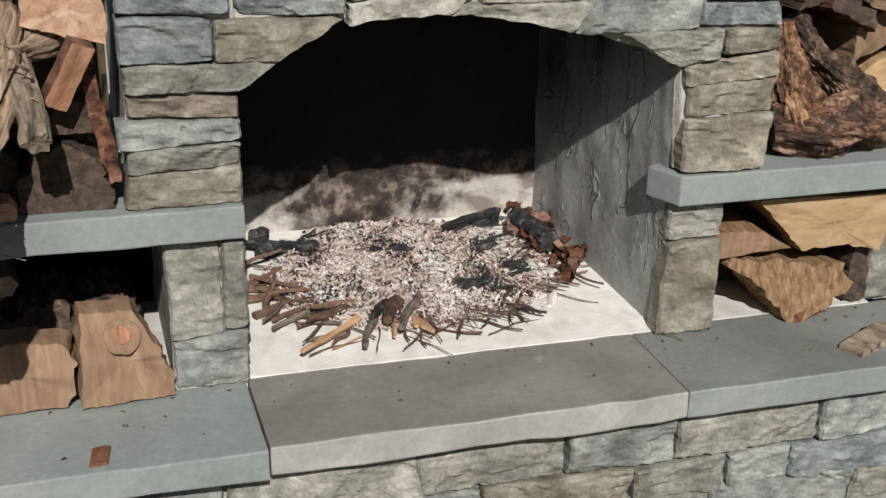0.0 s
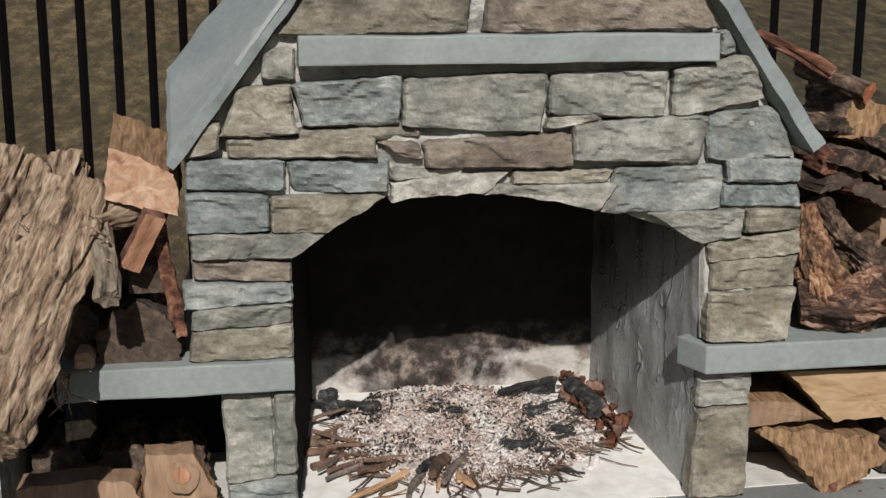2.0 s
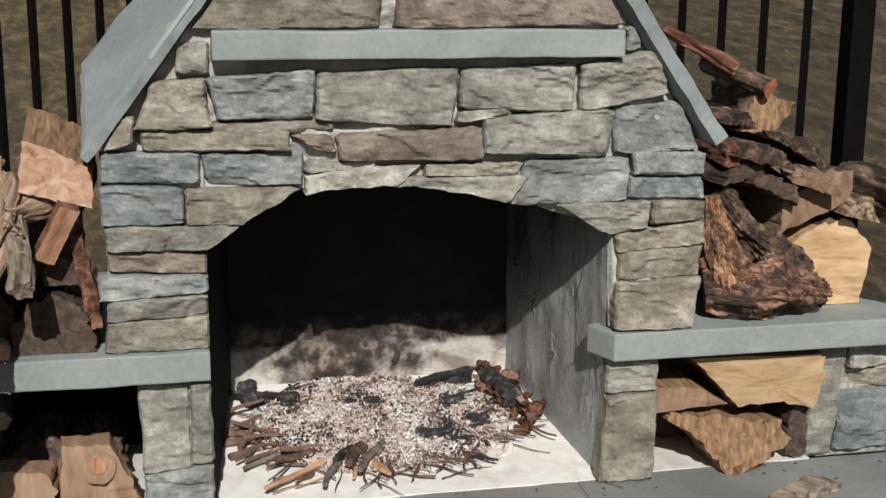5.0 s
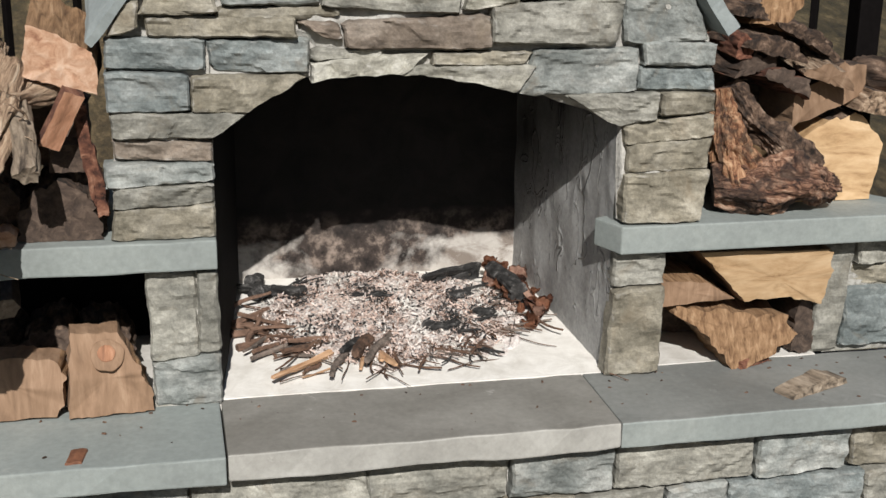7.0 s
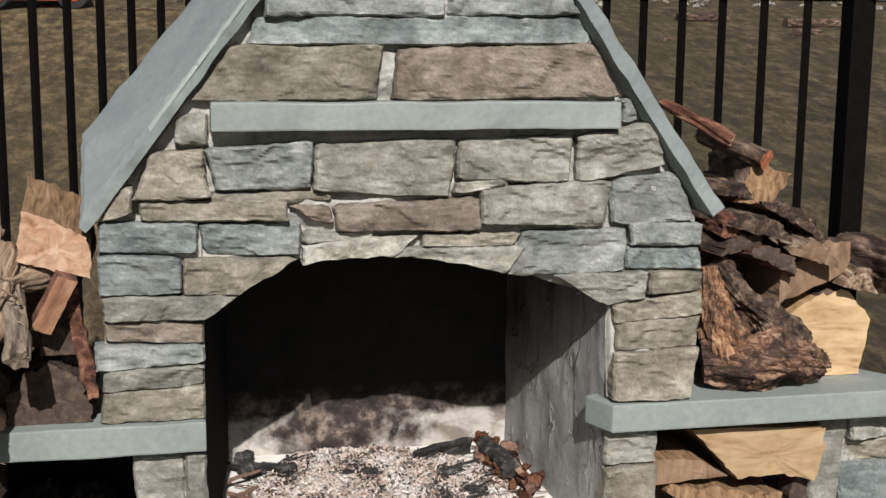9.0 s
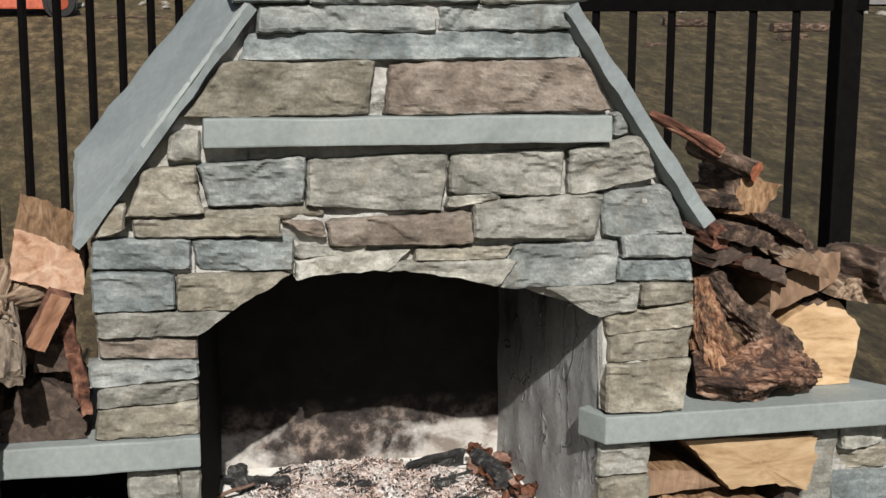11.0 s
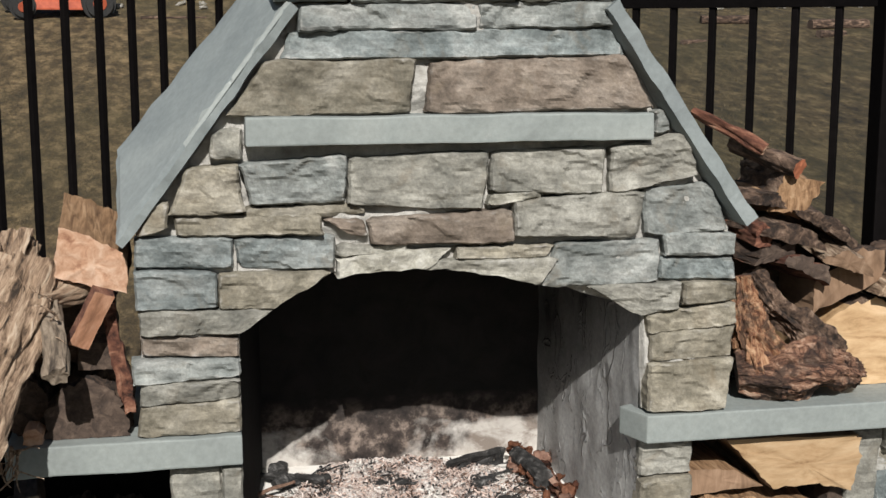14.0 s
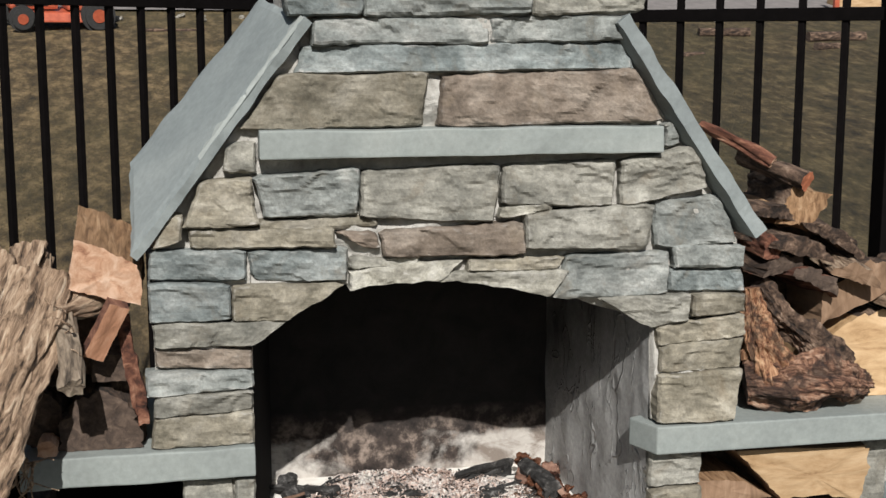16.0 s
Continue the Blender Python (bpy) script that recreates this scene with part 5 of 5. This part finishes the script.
# dark broken twigs fanned out at the front of the heap
for k in range(34):
    q = random.uniform(-2.2, -0.35)
    cx, cy = random.choice(((0.06, 0.20), (0.12, 0.23), (0.19, 0.26), (0.22, 0.30)))
    a = (cx + random.gauss(0, 0.025), cy + random.gauss(0, 0.02))
    ln = random.uniform(0.05, 0.15)
    b = (a[0] + ln * math.cos(q), max(0.05, a[1] + ln * math.sin(q)))
    laid("twig", "dark half-burnt twig fanned out from the ash", random.choice((TWIG, TWIG_GREY, CHAR, TWIG)), a, b, random.uniform(0.0018, 0.0055), random.uniform(0.003, 0.014), 200 + k * 1.3)
# charred sticks across the ash
for k in range(20):
    x, y = random.uniform(-0.28, 0.26), random.uniform(0.22, 0.60)
    q, ln = random.gauss(0.2, 0.6), random.uniform(0.025, 0.09)
    laid("charred_stick", "short charred stick lying in the ash", CHAR, (x, y), (x + ln * math.cos(q), y + ln * math.sin(q)), random.uniform(0.002, 0.006), 0.018, 260 + k * 1.7, False, "charcoal chunks")
laid("charred_stick", "long charred grey-black stick lying in the ash", CHAR, (0.265, 0.610), (0.105, 0.520), 0.020, 0.016, 301.0, True, "charcoal chunks")
laid("charred_stick", "charred black stick in the corner of the firebox", CHAR, (-0.225, 0.500), (-0.345, 0.560), 0.019, 0.008, 303.0, True, "charcoal chunks")
laid("charred_stick", "charred black stick in the corner of the firebox", CHAR, (-0.30, 0.520), (-0.385, 0.560), 0.016, 0.012, 305.0, True, "charcoal chunks")
laid("twig", "straight dark stick leaning out of the leaves", TWIG, (0.30, 0.38), (0.395, 0.20), 0.005, 0.010, 307.0)
# twigs in a ring round the ash
for k in range(58):
    q = random.uniform(math.pi * 0.9, math.pi * 2.15)
    rr = random.uniform(0.80, 1.18)
    x, y = -0.01 + 0.34 * rr * math.cos(q), 0.38 + 0.25 * rr * math.sin(q)
    if y > 0.60 or x > 0.37 or x < -0.40 or y < 0.10:
        continue
    turn = math.degrees(math.atan2(0.7 * math.sin(q), math.cos(q)))
    stick("twig", "thin dry brown twig beside the ash", random.choice((TWIG, TWIG, TWIG_GREY)), random.uniform(0.06, 0.22), random.uniform(0.0014, 0.004), x, y, 0.008 + 0.008 * random.random(), turn + random.gauss(0, 55), random.uniform(-4, 4), k * 1.9)
for k, (x, y, z, ln, r, rz, ry) in enumerate(((-0.325, 0.285, 0.010, 0.17, 0.011, 24, -3), (-0.34, 0.33, 0.010, 0.15, 0.010, 8, 2), (-0.345, 0.36, 0.012, 0.14, 0.009, -6, 0), (-0.355, 0.32, 0.028, 0.13, 0.008, 66, -8), (-0.33, 0.345, 0.030, 0.15, 0.007, -38, 4),
                                              (-0.30, 0.255, 0.008, 0.16, 0.006, 34, 0), (-0.36, 0.40, 0.016, 0.12, 0.009, 30, -6), (-0.35, 0.47, 0.034, 0.10, 0.007, 14, -12), (-0.31, 0.31, 0.026, 0.12, 0.006, 15, 3), (-0.32, 0.225, 0.006, 0.07, 0.004, 96, 0))):
    stick("twig", "reddish dry twig in the corner of the firebox", TWIG_RED, ln, r, x, y, z, rz, ry, 90 + k * 1.7)


def leaf_bm(s, seed):
    """A crumpled leaf or curl of bark: a ragged, folded sheet with a little thickness."""
    bm = bmesh.new()
    g, nu, nv = [], 12, 8
    for i in range(nu + 1):
        u = i / nu
        half = s * 0.36 * math.sin(math.pi * (0.06 + 0.88 * u)) ** 0.7 * (1 + 0.5 * n3(u, seed, 0, 6))
        row = []
        for j in range(nv + 1):
            v = 2 * j / nv - 1
            curl = v * 1.1 + 0.5 * n3(u, v, seed, 1.5)
            p = Vector((s * (u - 0.5), half * math.sin(curl), half * (1 - math.cos(curl)) + s * (0.30 * n3(u, v * 0.7, seed + 3, 1.8) + 0.10 * n3(u, v, seed + 5, 5))))
            row.append(bm.verts.new(p))
        g.append(row)
    for i in range(nu):
        for j in range(nv):
            bm.faces.new((g[i][j], g[i + 1][j], g[i + 1][j + 1], g[i][j + 1]))
    bmesh.ops.solidify(bm, geom=bm.faces[:], thickness=0.0008)
    return bm


for k in range(34):
    size = random.uniform(0.025, 0.06)
    mat = random.choice((LEAF, LEAF, LEAF_PINK, BARK_RED))
    y = random.uniform(0.33, 0.56)
    x = 0.345 + random.gauss(0, 0.03) - 0.08 * (y - 0.45)
    if k < 3:
        x, y, size, mat = 0.335 + 0.02 * k, 0.275 + 0.02 * k, 0.065, (LEAF, LEAF_PINK, LEAF)[k]
    ob = thing("dead_leaf", leaf_bm(size, k * 1.3), mat, "crumpled dead brown leaf by the charred log", "leaf", "dead leaves", smooth=True)
    ob.matrix_world = pose(min(x, 0.405), y, floor_z(y) + 0.014 + random.uniform(0, 0.036) * (k % 3) / 2 + (0.012 if y > 0.4 else 0), random.uniform(-60, 60), random.uniform(-50, 50), random.uniform(0, 360))


# ---- the yard behind ----
def wheel(parent, x, y, z, r, w):
    bm = bmesh.new()
    bmesh.ops.create_cone(bm, cap_ends=True, segments=24, radius1=r, radius2=r, depth=w)
    bmesh.ops.bevel(bm, geom=[e for e in bm.edges if len(e.link_faces) == 2 and any(len(f.verts) > 4 for f in e.link_faces)], offset=r * 0.2, segments=2, affect="EDGES")
    t = part("wheel", bm, RUBBER, parent, "black rubber wheel")
    t.matrix_local = pose(x, y, z, 90, 0, 0)
    bm = bmesh.new()
    bmesh.ops.create_cone(bm, cap_ends=True, segments=16, radius1=r * 0.45, radius2=r * 0.4, depth=w + 0.02)
    part("hub", bm, MOWER_RED, t)


def make_mower():
    ob = thing("riding_mower", None, None, "orange-red riding mower with black tyres parked on the lawn", "mower")
    bm = bmesh.new()
    hexa(bm, [(-0.55, -0.4, 0.14), (0.35, -0.4, 0.14), (0.35, 0.4, 0.14), (-0.55, 0.4, 0.14), (-0.5, -0.34, 0.28), (0.3, -0.34, 0.28), (0.3, 0.34, 0.28), (-0.5, 0.34, 0.28)], bevel=0.03)
    part("cutting_deck", bm, MOWER_RED, ob)
    bm = bmesh.new()
    hexa(bm, [(-0.75, -0.22, 0.3), (-0.05, -0.22, 0.3), (-0.05, 0.22, 0.3), (-0.75, 0.22, 0.3), (-0.72, -0.18, 0.62), (-0.1, -0.2, 0.7), (-0.1, 0.2, 0.7), (-0.72, 0.18, 0.62)], bevel=0.05)
    part("hood", bm, MOWER_RED, ob)
    bm = bmesh.new()
    hexa(bm, [(0.05, -0.3, 0.3), (0.75, -0.3, 0.3), (0.75, 0.3, 0.3), (0.05, 0.3, 0.3), (0.1, -0.28, 0.5), (0.7, -0.28, 0.5), (0.7, 0.28, 0.5), (0.1, 0.28, 0.5)], bevel=0.04)
    part("fender", bm, MOWER_RED, ob)
    bm = bmesh.new()
    box(bm, 0.25, 0.65, -0.2, 0.2, 0.5, 0.62, bevel=0.04)
    box(bm, 0.58, 0.68, -0.2, 0.2, 0.6, 0.9, bevel=0.03)
    part("seat", bm, RUBBER, ob)
    bm = bmesh.new()
    box(bm, -0.68, -0.2, -0.235, 0.235, 0.36, 0.5, bevel=0.02)
    part("grille", bm, RUBBER, ob, "black grille")
    bm = bmesh.new()
    bmesh.ops.create_cone(bm, cap_ends=True, segments=20, radius1=0.15, radius2=0.15, depth=0.03)
    bmesh.ops.rotate(bm, verts=bm.verts[:], matrix=pose(0, 0, 0, 0, -50, 0).to_3x3())
    bmesh.ops.translate(bm, verts=bm.verts[:], vec=(0.1, 0, 0.85))
    part("steering_wheel", bm, RUBBER, ob)
    for x, y, r, w in ((-0.6, -0.36, 0.19, 0.14), (-0.6, 0.36, 0.19, 0.14), (0.48, -0.38, 0.25, 0.2), (0.48, 0.38, 0.25, 0.2)):
        wheel(ob, x, y, r, r, w)
    ob.matrix_world = pose(-1.80, 11.9, ground_z(-1.80, 11.9) - 0.01, 9, 0, 16) @ Matrix.Diagonal((0.72, 0.72, 0.72, 1))


make_mower()
bm = bmesh.new()
for i in range(24):
    x0, x1 = -12 + i, -11 + i
    bm.faces.new([bm.verts.new(p) for p in ((x0, 13.1, ground_z(x0, 13.1) + 0.03), (x1, 13.1, ground_z(x1, 13.1) + 0.03), (x1, 16.5, ground_z(x1, 16.5) + 0.03), (x0, 16.5, ground_z(x0, 16.5) + 0.03))])
thing("driveway", bm, ASPHALT, "grey worn driveway at the top of the lawn", "driveway", kind="structure")


def yard_clutter():
    bm = bmesh.new()
    box(bm, 7.95, 8.02, 13.2, 13.26, ground_z(8, 13.2) - 0.02, ground_z(8, 13.2) + 0.5, bevel=0.008)
    thing("marker_stake", bm, MOWER_RED, "red marker stake at the edge of the driveway", "stake")
    bm = bmesh.new()
    box(bm, 8.2, 9.2, 13.6, 13.9, ground_z(8.5, 13.6) - 0.02, ground_z(8.5, 13.6) + 0.16, bevel=0.02)
    thing("timber_edging", bm, WOOD_YELLOW, "pale yellow timber edging beside the driveway", "timber")
    for k, (x, y, ln, r, turn) in enumerate(((6.45, 11.0, 0.75, 0.06, -84), (6.3, 10.5, 0.4, 0.045, -70), (5.3, 11.4, 0.6, 0.05, -95), (-0.95, 11.6, 0.7, 0.02, -80), (4.6, 10.2, 0.4, 0.03, -60))):
        log("dark fallen branch on the lawn", round_section(r), ln, pose(x, y, ground_z(x, y) - 0.01, 0, 0, turn), DRK, 80.0 + k, name="fallen_branch", group="branches on the lawn", cuts=10, fine_by=2)
    rocks = bmesh.new()
    for k in range(60):
        x = random.uniform(-4, 9)
        y = 12.7 + random.gauss(0, 0.18)
        m = pose(x, y, ground_z(x, y) + 0.01, random.uniform(-30, 30), random.uniform(-30, 30), random.uniform(0, 360)) @ Matrix.Diagonal((random.uniform(0.03, 0.10), random.uniform(0.03, 0.07), random.uniform(0.02, 0.05), 1))
        bmesh.ops.create_icosphere(rocks, subdivisions=1, radius=1.0, matrix=m)
    thing("driveway_stones", rocks, STONE_OLIVE, "loose stones and clods along the driveway's edge", "stones", kind="stuff")


yard_clutter()


def make_grass():
    vs, fs = [], []
    for _ in range(52000):
        y = 1.8 + 10.5 * random.random() ** 0.8
        x = random.uniform(-0.30, 0.36) * (y + 2.7) * 1.25
        if abs(x - 0.1) < 0.32 + y * 0.08 and y < 12:
            continue
        z = ground_z(x, y) - 0.01
        h, w, a = random.uniform(0.012, 0.038), random.uniform(0.0015, 0.004), random.uniform(0, math.tau)
        lx, ly = random.uniform(-0.05, 0.05), random.uniform(-0.05, 0.05)
        k = len(vs)
        vs += [(x - w * math.cos(a), y - w * math.sin(a), z), (x + w * math.cos(a), y + w * math.sin(a), z), (x + lx, y + ly, z + h)]
        fs.append((k, k + 1, k + 2))
    me = bpy.data.meshes.new("grass")
    me.from_pydata(vs, [], fs)
    me.materials.append(GRASS)
    tagged(new("grass", me), "dry winter grass blades on the lawn", "grass", kind="stuff")


make_grass()


# ---- small details ----
def slab_litter():
    bm = bmesh.new()
    for _ in range(70):
        x, y = random.uniform(-1.2, 1.2), random.uniform(-0.22, 0.02)
        if random.random() < 0.5:
            y = random.uniform(-0.03, 0.03)
        w = random.uniform(0.0015, 0.006)
        m = pose(x, y, 0.001, 0, 0, random.uniform(0, 360))
        hexa(bm, [m @ Vector(c) for c in ((-w, -w * 0.4, 0), (w, -w * 0.5, 0), (w * 0.8, w * 0.4, 0), (-w * 0.9, w * 0.5, 0), (-w * 0.7, -w * 0.3, w * 0.5), (w * 0.8, -w * 0.3, w * 0.4), (w * 0.6, w * 0.3, w * 0.5), (-w * 0.7, w * 0.3, w * 0.4))])
        bm.faces.ensure_lookup_table()
        pick = random.choice((0, 1))
        for f in bm.faces[-6:]:
            f.material_index = pick
    thing("bark_litter", bm, [BARK, TWIG], "crumbs of bark and twig on the hearth slabs", "litter", kind="stuff")


slab_litter()
for k, (x, y, ln, rz) in enumerate(((-0.06, 0.06, 0.13, -58), (-0.25, 0.09, 0.15, 20), (0.46, -0.02, 0.07, -50), (0.15, 0.10, 0.16, 24), (0.30, 0.20, 0.16, -32))):
    stick("twig", "fine stray twig on the pale floor", TWIG, ln, 0.0018, x, y, 0.006, rz, 2, 140 + k * 3.3)
